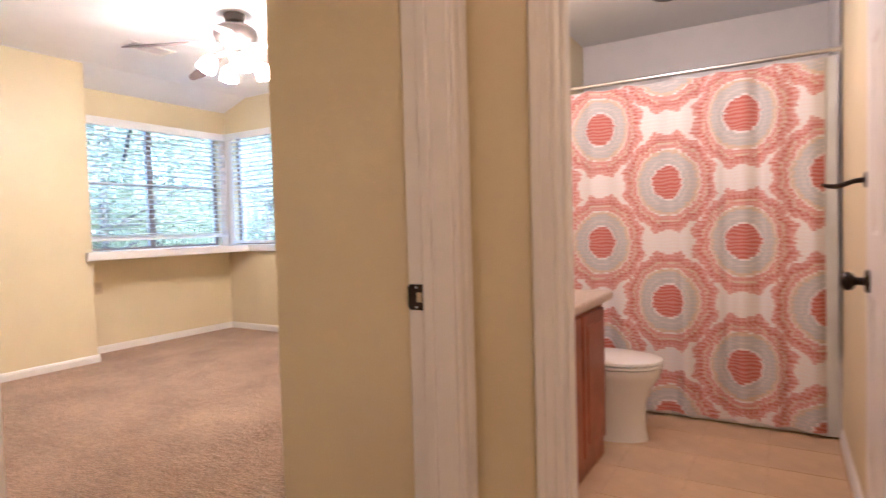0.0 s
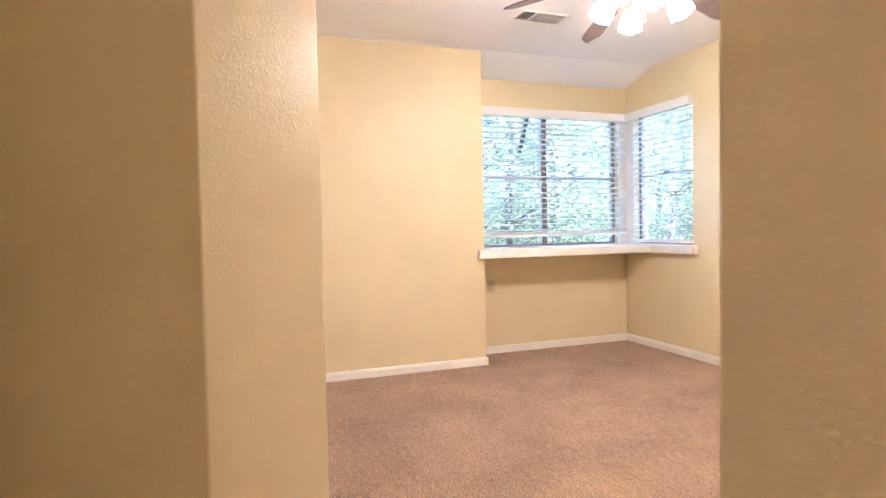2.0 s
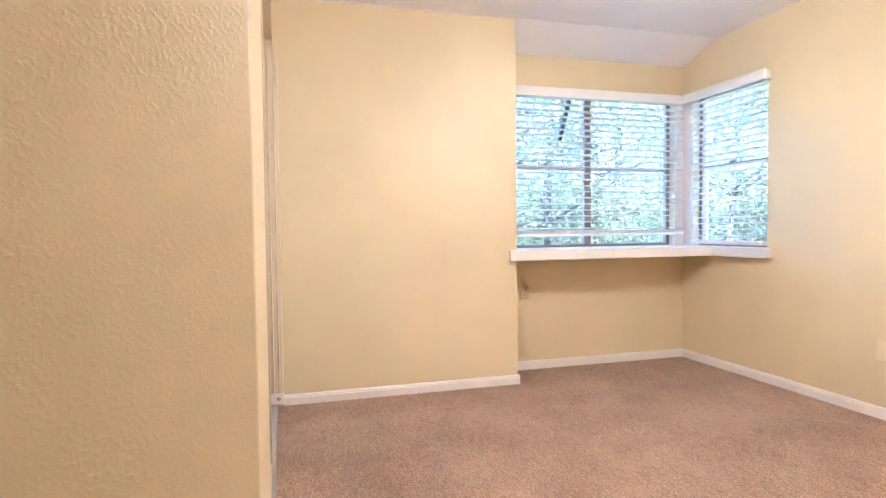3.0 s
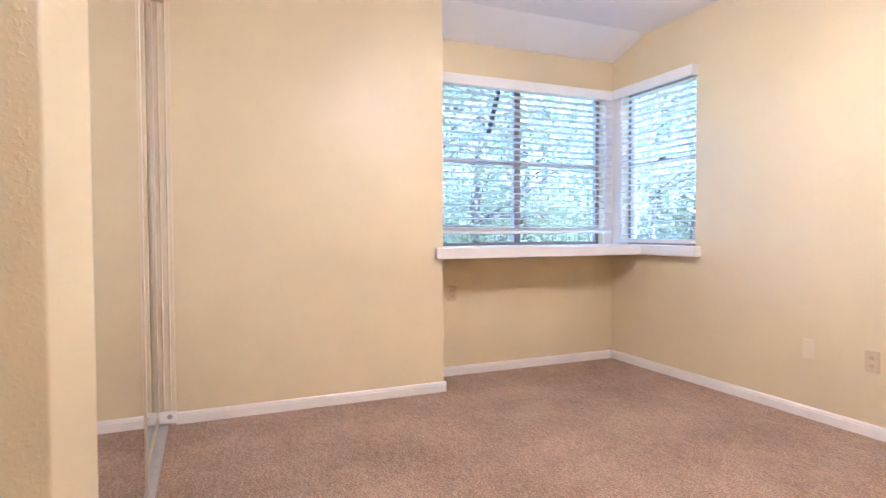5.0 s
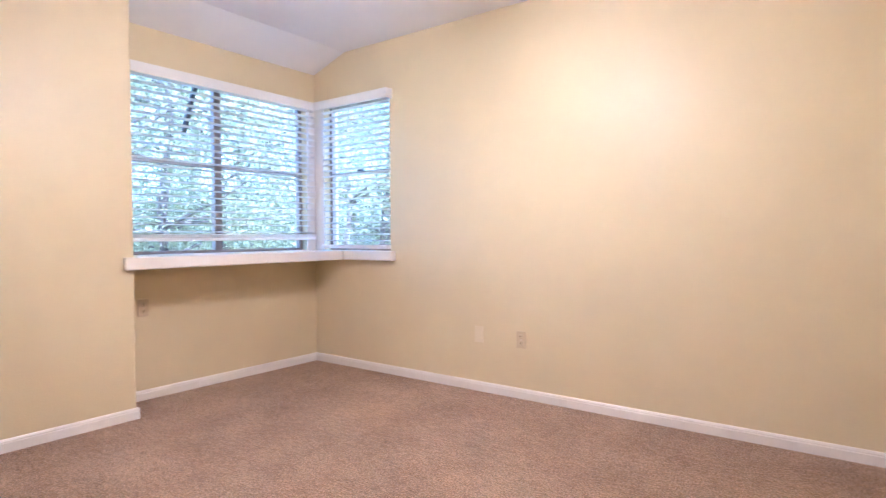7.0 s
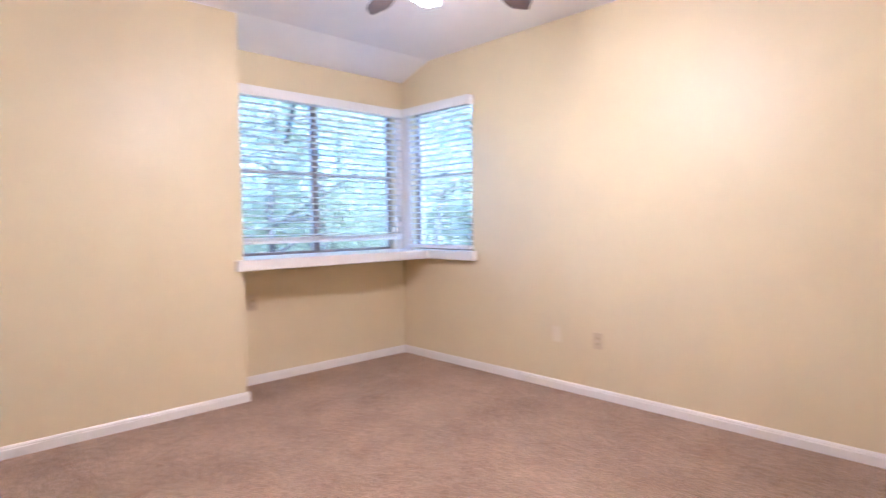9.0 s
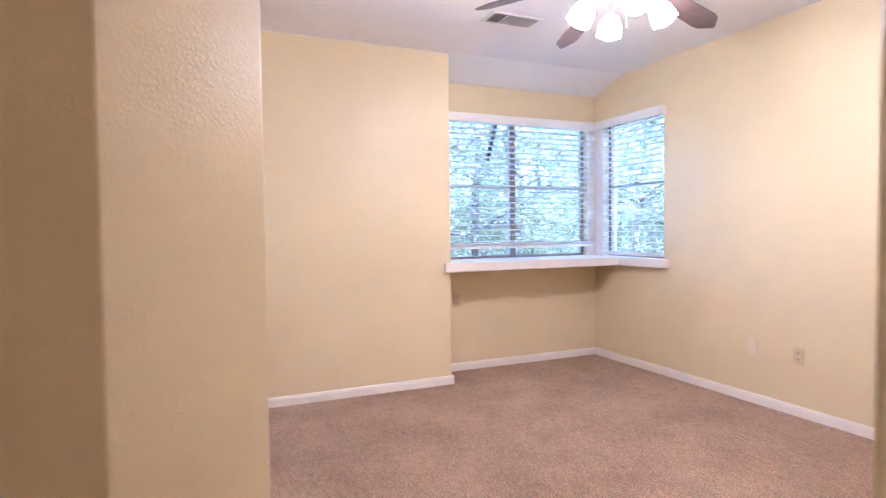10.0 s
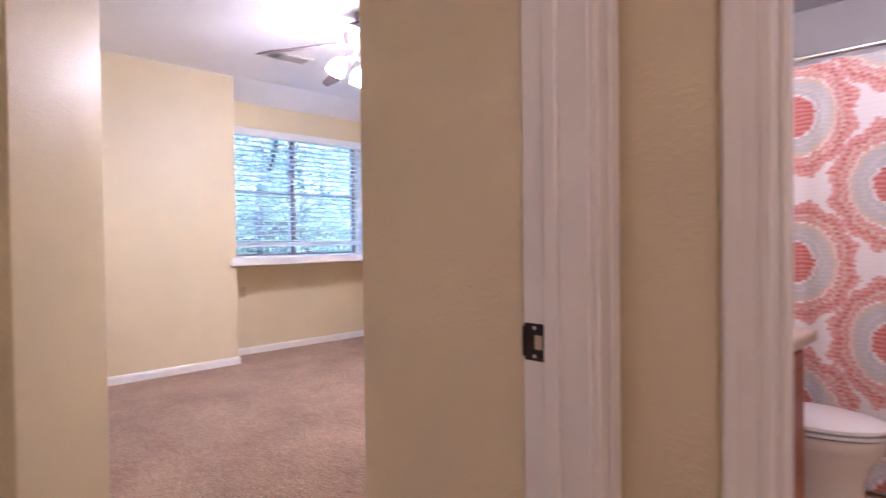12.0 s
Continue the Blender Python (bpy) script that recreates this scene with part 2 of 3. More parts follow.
def mesh_of(name, bm, material, smooth=False):
    me = bpy.data.meshes.new(name)
    bm.to_mesh(me)
    bm.free()
    me.materials.append(material)
    if smooth:
        me.polygons.foreach_set("use_smooth", [True] * len(me.polygons))
        me.set_sharp_from_angle(angle=radians(40))
    return me


def part(name, bm, material, parent, label="", smooth=False):
    ob = new(name, mesh_of(name, bm, material, smooth))
    ob.parent = parent
    if label:
        ob["label"] = label
    return ob


def thing(name, at, label, category, group="", kind=""):
    ob = new(name)
    ob.empty_display_size = 0.1
    ob.matrix_world = at
    return tagged(ob, label, category, group, kind)


def structure(name, bm, material, label, category="wall"):
    return tagged(new(name, mesh_of(name, bm, material)), label, category, kind="structure")


# ---- large structure ----
CEIL = 2.71
XW, YN, XB, YB = -6.60, 4.20, -6.225, 2.43
SILL_TOP = 1.005
W_BOT, W_TOP = 1.005, 2.30


def wall_with_hole(x0, x1, y0, y1, z1, along, h0, h1, zb, zt):
    """A wall with one opening from h0 to h1 along x or y and zb to zt in height."""
    bm = bmesh.new()
    if along == "y":
        cells = [(x0, x1, y0, h0, 0, z1), (x0, x1, h1, y1, 0, z1), (x0, x1, h0, h1, 0, zb), (x0, x1, h0, h1, zt, z1)]
    else:
        cells = [(x0, h0, y0, y1, 0, z1), (h1, x1, y0, y1, 0, z1), (h0, h1, y0, y1, 0, zb), (h0, h1, y0, y1, zt, z1)]
    for c in cells:
        if c[1] > c[0] and c[3] > c[2] and c[5] > c[4]:
            box_bm(*c, bm=bm)
    return bm


WALL_LABEL = "warm cream painted wall with light sprayed texture"
structure("floor", box_bm(-6.8, 0.8, -1.9, 4.4, -0.12, 0.0), M_CARPET, "tan brown cut pile carpet with footprints and traffic marks", "carpet")
structure("wall_west", wall_with_hole(-6.76, XW, YB - 0.05, YN + 0.16, 2.9, "y", 2.50, 4.10, 0.93, W_TOP), M_WALL, WALL_LABEL + " round a wide window")
structure("wall_north", wall_with_hole(XW, -2.13, YN, YN + 0.16, 2.9, "x", -6.47, -5.69, 0.93, W_TOP), M_WALL, WALL_LABEL + " with a small corner window")
structure("wall_closet_end", prism_bm([(-6.76, -0.30), (XB, -0.30), (XB, YB), (-6.76, YB)], 0, 2.9, 0.008), M_WALL, WALL_LABEL + " standing forward beside the window alcove")
structure("wall_east", prism_bm([(-2.23, 0.935), (-1.71, 0.935), (-1.71, 1.10), (-2.13, 1.10), (-2.13, YN + 0.16), (-2.24, YN + 0.16), (-2.24, YN), (-2.46, YN), (-2.46, 2.2), (-2.23, 2.2)], 0, 2.9, 0.008), M_WALL, WALL_LABEL + " ending in a rounded corner")
structure("wall_angled", prism_bm([(-3.25, -0.20), (-3.25, 0.353), (-3.58, 0.69), (-3.86, 0.705), (-3.86, 0.58), (-3.64, 0.58), (-3.42, 0.30), (-3.42, -0.20)], 0, 2.9, 0.005), M_WALL, WALL_LABEL + " with an angled face beside the closet")
structure("wall_entry", box_bm(-3.25, -1.70, -0.20, -0.085, 0, 2.9), M_WALL, WALL_LABEL + " behind the open door")
structure("wall_closet_back", box_bm(XB, -3.42, -0.42, -0.30, 0, 2.9), M_WALL, "plain cream wall at the back of the closet")
structure("wall_closet_header", box_bm(XB, -3.86, 0.58, 0.705, 2.42, 2.9), M_WALL, "cream wall above the sliding closet doors")
structure("wall_doorway", wall_with_hole(-1.70, -1.57, -1.90, 1.10, 2.9, "y", -0.068, 0.935, 0, 2.06), M_WALL, WALL_LABEL + " round the bedroom doorway")
structure("wall_bath_front", wall_with_hole(-1.57, 0.80, 1.005, 1.10, 2.9, "x", -1.316, -0.605, 0, 2.05), M_WALL, WALL_LABEL + " round the bathroom doorway")
structure("wall_hall_south", box_bm(-1.57, 0.80, -1.90, -1.78, 0, 2.9), M_WALL, "plain cream wall closing the hall")
structure("wall_hall_east", box_bm(0.68, 0.80, -1.78, 1.005, 0, 2.9), M_WALL, "plain cream wall along the hall")
structure("wall_bath_east", box_bm(-0.595, -0.48, 1.10, 4.10, 0, 2.9), M_WALL, "cream bathroom wall beside the shower curtain")
structure("wall_bath_north", box_bm(-2.13, -0.595, 3.92, 4.10, 0, 2.9), M_WALL, "plain bathroom wall behind the tub")
structure("ceiling", prism_bm([(0, 0), (1, 0), (1, 1), (0, 1)], 0, 1), M_CEIL, "white ceiling with a short slope towards the windows", "ceiling")
cm = bmesh.new()
sec = [(-6.76, 2.525), (XB + 0.02, CEIL), (0.80, CEIL), (0.80, CEIL + 0.1), (-6.76, CEIL + 0.1)]
va = [cm.verts.new((x, -1.90, z)) for x, z in sec]
vb = [cm.verts.new((x, 4.36, z)) for x, z in sec]
cm.faces.new(va)
cm.faces.new(vb[::-1])
for i in range(5):
    cm.faces.new((va[i], vb[i], vb[(i + 1) % 5], va[(i + 1) % 5]))
bmesh.ops.recalc_face_normals(cm, faces=cm.faces)
old = bpy.data.objects["ceiling"].data
bpy.data.objects["ceiling"].data = mesh_of("ceiling", cm, M_CEIL)
bpy.data.meshes.remove(old)
structure("ceiling_bath", box_bm(-2.13, -0.595, 1.10, 3.92, 2.46, 2.52), M_CEIL, "white bathroom ceiling", "ceiling")


# ---- trim ----
def baseboard(name, p, q, h=0.070, t=0.014):
    """A moulded board from p to q; the room is on the left of the way from p to q."""
    p, q = Vector((*p, 0)), Vector((*q, 0))
    d = (q - p).normalized()
    nrm = Vector((-d.y, d.x, 0))
    prof = [(0, 0), (t, 0), (t, h * 0.70), (t * 0.8, h * 0.74), (t * 0.8, h * 0.84), (t * 0.45, h * 0.97), (t * 0.2, h), (0, h)]
    bm = bmesh.new()
    a = [bm.verts.new(p + nrm * o + Vector((0, 0, z))) for o, z in prof]
    b = [bm.verts.new(q + nrm * o + Vector((0, 0, z))) for o, z in prof]
    bm.faces.new(a)
    bm.faces.new(b[::-1])
    for i in range(len(prof)):
        bm.faces.new((a[i], b[i], b[(i + 1) % len(prof)], a[(i + 1) % len(prof)]))
    bmesh.ops.recalc_face_normals(bm, faces=bm.faces)
    structure(name, bm, M_TRIM, "white moulded baseboard along the carpet", "baseboard")


baseboard("baseboard_north", (-2.46, YN), (XW, YN))
baseboard("baseboard_west", (XW, YN), (XW, YB))
baseboard("baseboard_return", (XW + 0.014, YB), (XB, YB))
baseboard("baseboard_closet_end", (XB, YB + 0.014), (XB, 0.735))
baseboard("baseboard_east", (-2.46, 2.2), (-2.46, YN - 0.014))
baseboard("baseboard_east_entry", (-2.23, 0.95), (-2.23, 2.186))
baseboard("baseboard_east_return", (-2.23, 2.2), (-2.46, 2.2))
baseboard("baseboard_bath", (-0.595, 1.75), (-0.595, 3.10), 0.08)


def strip(name, boxes, label, category="trim", material=None, bev=0.003):
    bm = bmesh.new()
    for bx in boxes:
        box_bm(*bx, bev=bev, bm=bm)
    return structure(name, bm, material or M_TRIM, label, category)


# bedroom door frame: jamb, stop and the stepped casing on the hall side
strip("trim_jamb_strike", [(-1.708, -1.568, 0.917, 0.935, 0, 2.045), (-1.655, -1.625, 0.905, 0.917, 0, 2.035)], "white painted door jamb with stop", "door frame")
strip("trim_jamb_hinge", [(-1.708, -1.568, -0.068, -0.050, 0, 2.045), (-1.655, -1.625, -0.050, -0.038, 0, 2.035)], "white painted door jamb on the hinge side", "door frame")
strip("trim_jamb_head", [(-1.708, -1.568, -0.050, 0.917, 2.042, 2.06)], "white painted door jamb head", "door frame")
strip("trim_casing_bedroom", [(-1.57, -1.556, 0.928, 0.990, 0, 2.11), (-1.556, -1.548, 0.955, 0.986, 0, 2.11), (-1.57, -1.556, -0.122, -0.060, 0, 2.11), (-1.556, -1.548, -0.118, -0.087, 0, 2.11), (-1.57, -1.556, -0.122, 0.990, 2.05, 2.12)],
      "white stepped casing round the bedroom doorway", "door frame")
# bathroom door frame
strip("trim_casing_bath", [(-1.385, -1.333, 0.990, 1.005, 0, 2.12), (-1.380, -1.356, 0.982, 0.990, 0, 2.11), (-0.60, -0.535, 0.990, 1.005, 0, 2.12), (-1.385, -0.535, 0.989, 1.005, 2.06, 2.125)],
      "white stepped casing round the bathroom doorway", "door frame")
strip("trim_jamb_bath", [(-1.333, -1.315, 0.994, 1.105, 0, 2.05), (-1.315, -1.303, 1.03, 1.06, 0, 2.04), (-0.607, -0.600, 0.998, 1.105, 0, 2.05)], "white painted bathroom door jamb", "door frame")

# deep sill shelf over the alcove, running on along the north window
sp = [(XW - 0.06, YB - 0.002), (XB + 0.004, YB - 0.002), (XB + 0.004, YB - 0.065), (XB + 0.045, YB - 0.065), (XB + 0.045, YN - 0.062), (-5.635, YN - 0.062), (-5.635, YN - 0.001),
      (-5.695, YN - 0.001), (-5.695, YN + 0.05), (-6.465, YN + 0.05), (-6.465, YN - 0.001), (XW + 0.001, YN - 0.001), (XW + 0.001, 4.095), (XW - 0.06, 4.095)]
sb = prism_bm(sp, SILL_TOP - 0.078, SILL_TOP)
bmesh.ops.bevel(sb, geom=[e for e in sb.edges if abs(e.verts[0].co.z - e.verts[1].co.z) < 0.01], offset=0.007, segments=2, affect="EDGES", profile=0.5)
structure("trim_window_sill", sb, M_TRIM, "deep white painted window sill shelf wrapping the alcove corner", "window sill")


# ---- windows ----
def window(name, to_world, width, label):
    """Aluminium window in its own frame: x along the wall, y outwards, z up from the sill."""
    h = W_TOP - SILL_TOP
    w = tagged(new(name), label, "window", kind="structure")
    w.matrix_world = to_world
    f = 0.032
    for nm, b in (("frame_side", (0, f, 0.06, 0.11, 0, h)), ("frame_side", (width - f, width, 0.06, 0.11, 0, h)), ("frame_head", (f, width - f, 0.06, 0.11, h - f, h)), ("frame_foot", (f, width - f, 0.06, 0.11, 0, 0.022))):
        part(nm, box_bm(*b, bev=0.003), M_ALU, w)
    return w, h, f


def sash_set(w, x0, x1, h, f):
    mid = h * 0.515
    part("meeting_rail", box_bm(x0, x1, 0.055, 0.10, mid - 0.014, mid + 0.014, bev=0.003), M_ALU2, w, "grey meeting rail")
    lock = part("sash_lock", box_bm((x0 + x1) / 2 - 0.03, (x0 + x1) / 2 + 0.03, 0.050, 0.072, mid + 0.014, mid + 0.028, bev=0.004, seg=2), M_SLOT, w, "dark sash lock")
    for z0, z1, y in ((0.022, mid - 0.014, 0.072), (mid + 0.014, h - f, 0.088)):
        g = part("pane", box_bm(x0 + 0.001, x1 - 0.001, y, y + 0.004, z0, z1), M_GLASS, w, "clear glass")
        g.visible_shadow = False


# west window: looks along -x; its x runs north along the wall
Mw = Matrix(((0, -1, 0, XW), (1, 0, 0, 2.50), (0, 0, 1, SILL_TOP), (0, 0, 0, 1)))
w1, wh, wf = window("window_1", Mw, 1.60, "wide dark framed aluminium window with two sashes")
part("mullion", box_bm(0.745, 0.805, 0.055, 0.11, 0.022, wh - wf, bev=0.003), M_ALU, w1, "dark centre mullion")
sash_set(w1, wf, 0.745, wh, wf)
sash_set(w1, 0.805, 1.60 - wf, wh, wf)
# north window: looks along +y; its x runs east
Mn = Matrix(((1, 0, 0, -6.47), (0, 1, 0, YN), (0, 0, 1, SILL_TOP), (0, 0, 0, 1)))
w2, wh, wf = window("window_2", Mn, 0.78, "narrow aluminium window beside the corner")
sash_set(w2, wf, 0.78 - wf, wh, wf)
strip("trim_corner_post", [(XW + 0.0005, XW + 0.009, 4.102, YN - 0.001, SILL_TOP, 2.30), (XW + 0.009, -6.472, YN - 0.009, YN - 0.0005, SILL_TOP, 2.30)], "white painted corner post between the two windows", "trim")


def blind(name, to_world, width, rail_z, label, stacked, spacing=0.051):
    """Open horizontal blind: x along the wall, y outwards; slats, bottom rail, cords and valance."""
    b = thing(name, to_world, label, "window blind", "blinds in the alcove")
    h = W_TOP - SILL_TOP
    sl = bmesh.new()
    n = 5
    top, bot = [], []
    for i in range(n):
        y = -0.025 + 0.05 * i / (n - 1)
        z = 0.0035 * (1 - (2 * i / (n - 1) - 1) ** 2)
        top.append((y, z + 0.0014))
        bot.append((y, z - 0.0014))
    prof = top + bot[::-1]
    va = [sl.verts.new((0.0, y, z)) for y, z in prof]
    vb = [sl.verts.new((width, y, z)) for y, z in prof]
    sl.faces.new(va)
    sl.faces.new(vb[::-1])
    for i in range(len(prof)):
        sl.faces.new((va[i], vb[i], vb[(i + 1) % len(prof)], va[(i + 1) % len(prof)]))
    bmesh.ops.recalc_face_normals(sl, faces=sl.faces)
    me = mesh_of("slat", sl, M_SLAT)
    for k in range(stacked):
        s = new("slat", me)
        s.parent = b
        s.matrix_local = pose(0, 0.012, rail_z + 0.0145 + 0.0062 * k, 0, 0.05 * (k % 3 - 1), 0)
    z = rail_z + 0.055
    rng = random.Random(len(name))
    while z < h - 0.05:
        s = new("slat", me)
        s.parent = b
        s.matrix_local = pose(0, 0.012, z, rng.uniform(-1.5, 1.5) - 6.5, rng.uniform(-0.15, 0.15), 0)
        z += spacing
    part("bottom_rail", box_bm(0, width, -0.014, 0.038, rail_z - 0.012, rail_z + 0.012, bev=0.004, seg=2), M_SLAT, b)
    part("head_rail", box_bm(0, width, -0.02, 0.04, h - 0.045, h - 0.004), M_SLAT, b)
    for x in (0.13, width * 0.5, width - 0.13):
        for y in (-0.016, 0.040):
            part("ladder_cord", tube_bm([(x, y, rail_z), (x, y, h - 0.03)], 0.0011, 5), M_CORD, b)
    return b


bw = blind("window_blind", Mw @ pose(-0.06, -0.042, 0), 1.725, 0.105, "white slatted blind, open, above the wide sill", 4)
bn = blind("window_blind", Mn @ pose(0.0, -0.034, 0), 0.785, 0.03, "white slatted blind, open, in the narrow window", 1)
part("valance", box_bm(0.0, 1.69, -0.035, -0.022, 1.229, 1.306, bev=0.004, seg=2), M_SLAT, bw, "white flat valance board")
part("valance", box_bm(-0.055, 0.81, -0.043, -0.030, 1.229, 1.306, bev=0.004, seg=2), M_SLAT, bn, "white flat valance board")
part("valance_return", box_bm(0.797, 0.81, -0.030, 0.033, 1.229, 1.306, bev=0.002), M_SLAT, bn)
part("tilt_wand", tube_bm([(1.62, -0.03, 1.24), (1.621, -0.032, 0.62)], 0.004, 6), M_CORD, bw, "clear tilt wand")
part("cord_tassel", lathe_bm([(0.004, 0.04), (0.011, 0.01), (0.012, 0.0), (0.002, -0.004)], 10), M_CORD, bw).matrix_local = pose(1.60, -0.032, 0.58)

# ---- sliding mirror doors of the closet ----
def sliding_mirror(x0, x1, y, label):
    d = thing("closet_door", pose(x0, y, 0), label, "mirror door", "sliding closet doors")
    w = x1 - x0
    z0, z1 = 0.022, 2.405
    part("mirror", box_bm(0.016, w - 0.016, -0.006, 0.0, z0 + 0.02, z1 - 0.02), M_MIRROR, d, "silvered mirror glass")
    part("back_panel", box_bm(0.012, w - 0.012, -0.014, -0.007, z0 + 0.02, z1 - 0.02), M_TRIM, d)
    for a, b in ((0, 0.018), (w - 0.018, w)):
        part("stile", box_bm(a, b, -0.018, 0.006, z0, z1, bev=0.002), M_CHANNEL, d, "pale metal stile")
    for a, b in ((z0, z0 + 0.03), (z1 - 0.03, z1)):
        part("rail", box_bm(0.018, w - 0.018, -0.018, 0.005, a, b, bev=0.002), M_CHANNEL, d, "pale metal rail")
    return d


M_TRACK = plain("pale_aluminium", (0.60, 0.60, 0.60), 0.35, metal=0.35, vary=0.06, scale=20)
M_CHANNEL = plain("champagne_metal", (0.72, 0.64, 0.50), 0.32, metal=0.6, vary=0.04)
sliding_mirror(-5.15, -3.875, 0.672, "mirrored sliding closet door on the front track")
sliding_mirror(XB + 0.012, -4.98, 0.640, "mirrored sliding closet door on the rear track")
tr = thing("closet_track", pose(0, 0, 0), "narrow metal floor track under the mirror doors", "door track")
part("base", box_bm(XB + 0.01, -3.875, 0.600, 0.694, 0.001, 0.006), M_TRACK, tr)
for y in (0.602, 0.634, 0.662, 0.690):
    part("rib", box_bm(XB + 0.01, -3.875, y, y + 0.004, 0.006, 0.015, bev=0.001), M_TRACK, tr)
strip("trim_closet_jamb", [(XB, XB + 0.006, 0.585, 0.735, 0.0, 2.42), (XB + 0.006, XB + 0.018, 0.600, 0.610, 0.0, 2.42), (XB + 0.006, XB + 0.018, 0.668, 0.676, 0.0, 2.42), (XB + 0.006, XB + 0.018, 0.704, 0.712, 0.0, 2.42)], "cream painted closet jamb", "door frame", M_PLATE)
strip("trim_jamb_block", [(XB + 0.0185, XB + 0.030, 0.630, 0.737, 0.018, 0.088)], "short white block at the foot of the jamb", "trim")
bumper = thing("door_bumper", pose(XB + 0.030, 0.702, 0.056), "round grey rubber bumper on the jamb block", "bumper")
part("pad", lathe_bm([(0.004, 0.0), (0.014, 0.0), (0.014, 0.004), (0.009, 0.007), (0.002, 0.0075)], 16, "X"), M_ALU2, bumper, "", True)


# ---- panelled doors ----
def knob(parent, x, z, side):
    """Round knob on its rose; side is +1 or -1 along y."""
    k = part("door_knob", lathe_bm([(0.004, 0.0), (0.033, 0.0), (0.034, 0.004 * side), (0.029, 0.009 * side), (0.014, 0.011 * side), (0.0115, 0.016 * side), (0.0115, 0.028 * side), (0.014, 0.032 * side), (0.023, 0.037 * side),
                                   (0.0275, 0.046 * side), (0.0275, 0.054 * side), (0.022, 0.063 * side), (0.012, 0.067 * side), (0.003, 0.068 * side)], 32, "Y"), M_BRONZE, parent, "dark bronze round knob", True)
    k.matrix_local = pose(x, 0.0175 * side, z)
    return k


def panel_door(name, at, width, label, knob_z, sides, height=2.02):
    """Six-panel door: hinge at the origin, x to the latch edge."""
    d = thing(name, at, label, "door", kind="structure")
    core = box_bm(0, width, -0.0105, 0.0105, 0.012, height)
    leaf = part("core", core, M_DOORPAINT, d)
    sw = 0.122
    rails = [(0.012, 0.23), (0.925, 1.095), (1.62, 1.74), (height - 0.12, height)]
    bm = bmesh.new()
    mid = width / 2
    stiles = [(0, sw), (mid - 0.05, mid + 0.05), (width - sw, width)]
    for s in (-1, 1):
        ya, yb = sorted((0.0105 * s, 0.0175 * s))
        for k, (a, b) in enumerate(stiles):
            if k == 1:
                for (p, q), (r, t) in zip(rails, rails[1:]):
                    box_bm(a, b, ya, yb, q, r, bm=bm)
            else:
                box_bm(a, b, ya, yb, 0.012, height, bm=bm)
        for a, b in rails:
            box_bm(sw, width - sw, ya, yb, a, b, bm=bm)
    part("stiles_and_rails", bm, M_DOORPAINT, d)
    for s in (-1, 1):
        for (p, q), (r, t) in zip(rails, rails[1:]):
            for a, b in ((sw, mid - 0.05), (mid + 0.05, width - sw)):
                m = 0.012
                pb = bmesh.new()
                zt = 0.0105 * s
                loops = []
                for inset, y in ((0.0, 0.0175 * s), (m, 0.0115 * s), (m + 0.012, 0.0115 * s), (m + 0.034, 0.0162 * s)):
                    loops.append([pb.verts.new(c) for c in ((a + inset, y, q + inset), (b - inset, y, q + inset), (b - inset, y, r - inset), (a + inset, y, r - inset))])
                for u, v in zip(loops, loops[1:]):
                    for i in range(4):
                        pb.faces.new((u[i], u[(i + 1) % 4], v[(i + 1) % 4], v[i]))
                pb.faces.new(loops[-1])
                bmesh.ops.recalc_face_normals(pb, faces=pb.faces)
                part("panel", pb, M_DOORPAINT, d)
    for s in sides:
        knob(d, width - 0.062, knob_z, s)
    part("latch_plate", box_bm(width, width + 0.0015, -0.012, 0.012, knob_z - 0.03, knob_z + 0.03), M_BRONZE, d, "dark bronze latch plate")
    for z in (0.22, 1.0, 1.78):
        part("hinge", tube_bm([(-0.004, 0.02, z), (-0.004, 0.02, z + 0.09)], 0.006, 10), M_BRONZE, d, "dark bronze hinge barrel")
    return d


panel_door("door_1", pose(-1.715, -0.024, 0, 0, 0, 180 - 1.6), 0.945, "white six-panel bedroom door standing open against the wall", 0.992, (-1, 1))
panel_door("door_2", pose(-0.632, 1.106, 0, 0, 0, 89.4), 0.630, "white six-panel bathroom door standing open", 0.960, (1,))

sp1 = thing("strike_plate", pose(-1.681, 0.9168, 0.965), "dark bronze strike plate on the white jamb", "strike plate")
pb = bmesh.new()
for bx in ((-0.022, 0.020, -0.0018, 0, -0.034, -0.013), (-0.022, 0.020, -0.0018, 0, 0.013, 0.034), (-0.022, 0.0, -0.0018, 0, -0.013, 0.013), (0.017, 0.020, -0.0018, 0, -0.013, 0.013)):
    box_bm(*bx, bm=pb)
part("plate", pb, M_BRONZE, sp1)
part("lip", box_bm(-0.027, -0.022, -0.003, 0.002, -0.028, 0.028, bev=0.001), M_BRONZE, sp1)
part("latch_hole", box_bm(0.0, 0.017, -0.0008, -0.0003, -0.013, 0.013), M_CHALK, sp1, "pale cut latch hole")
for z in (-0.026, 0.026):
    part("screw", lathe_bm([(0.0005, -0.0024), (0.0035, -0.0022), (0.0038, -0.0015)], 10, "Y"), M_STEEL, sp1).matrix_local = pose(0, 0, z)


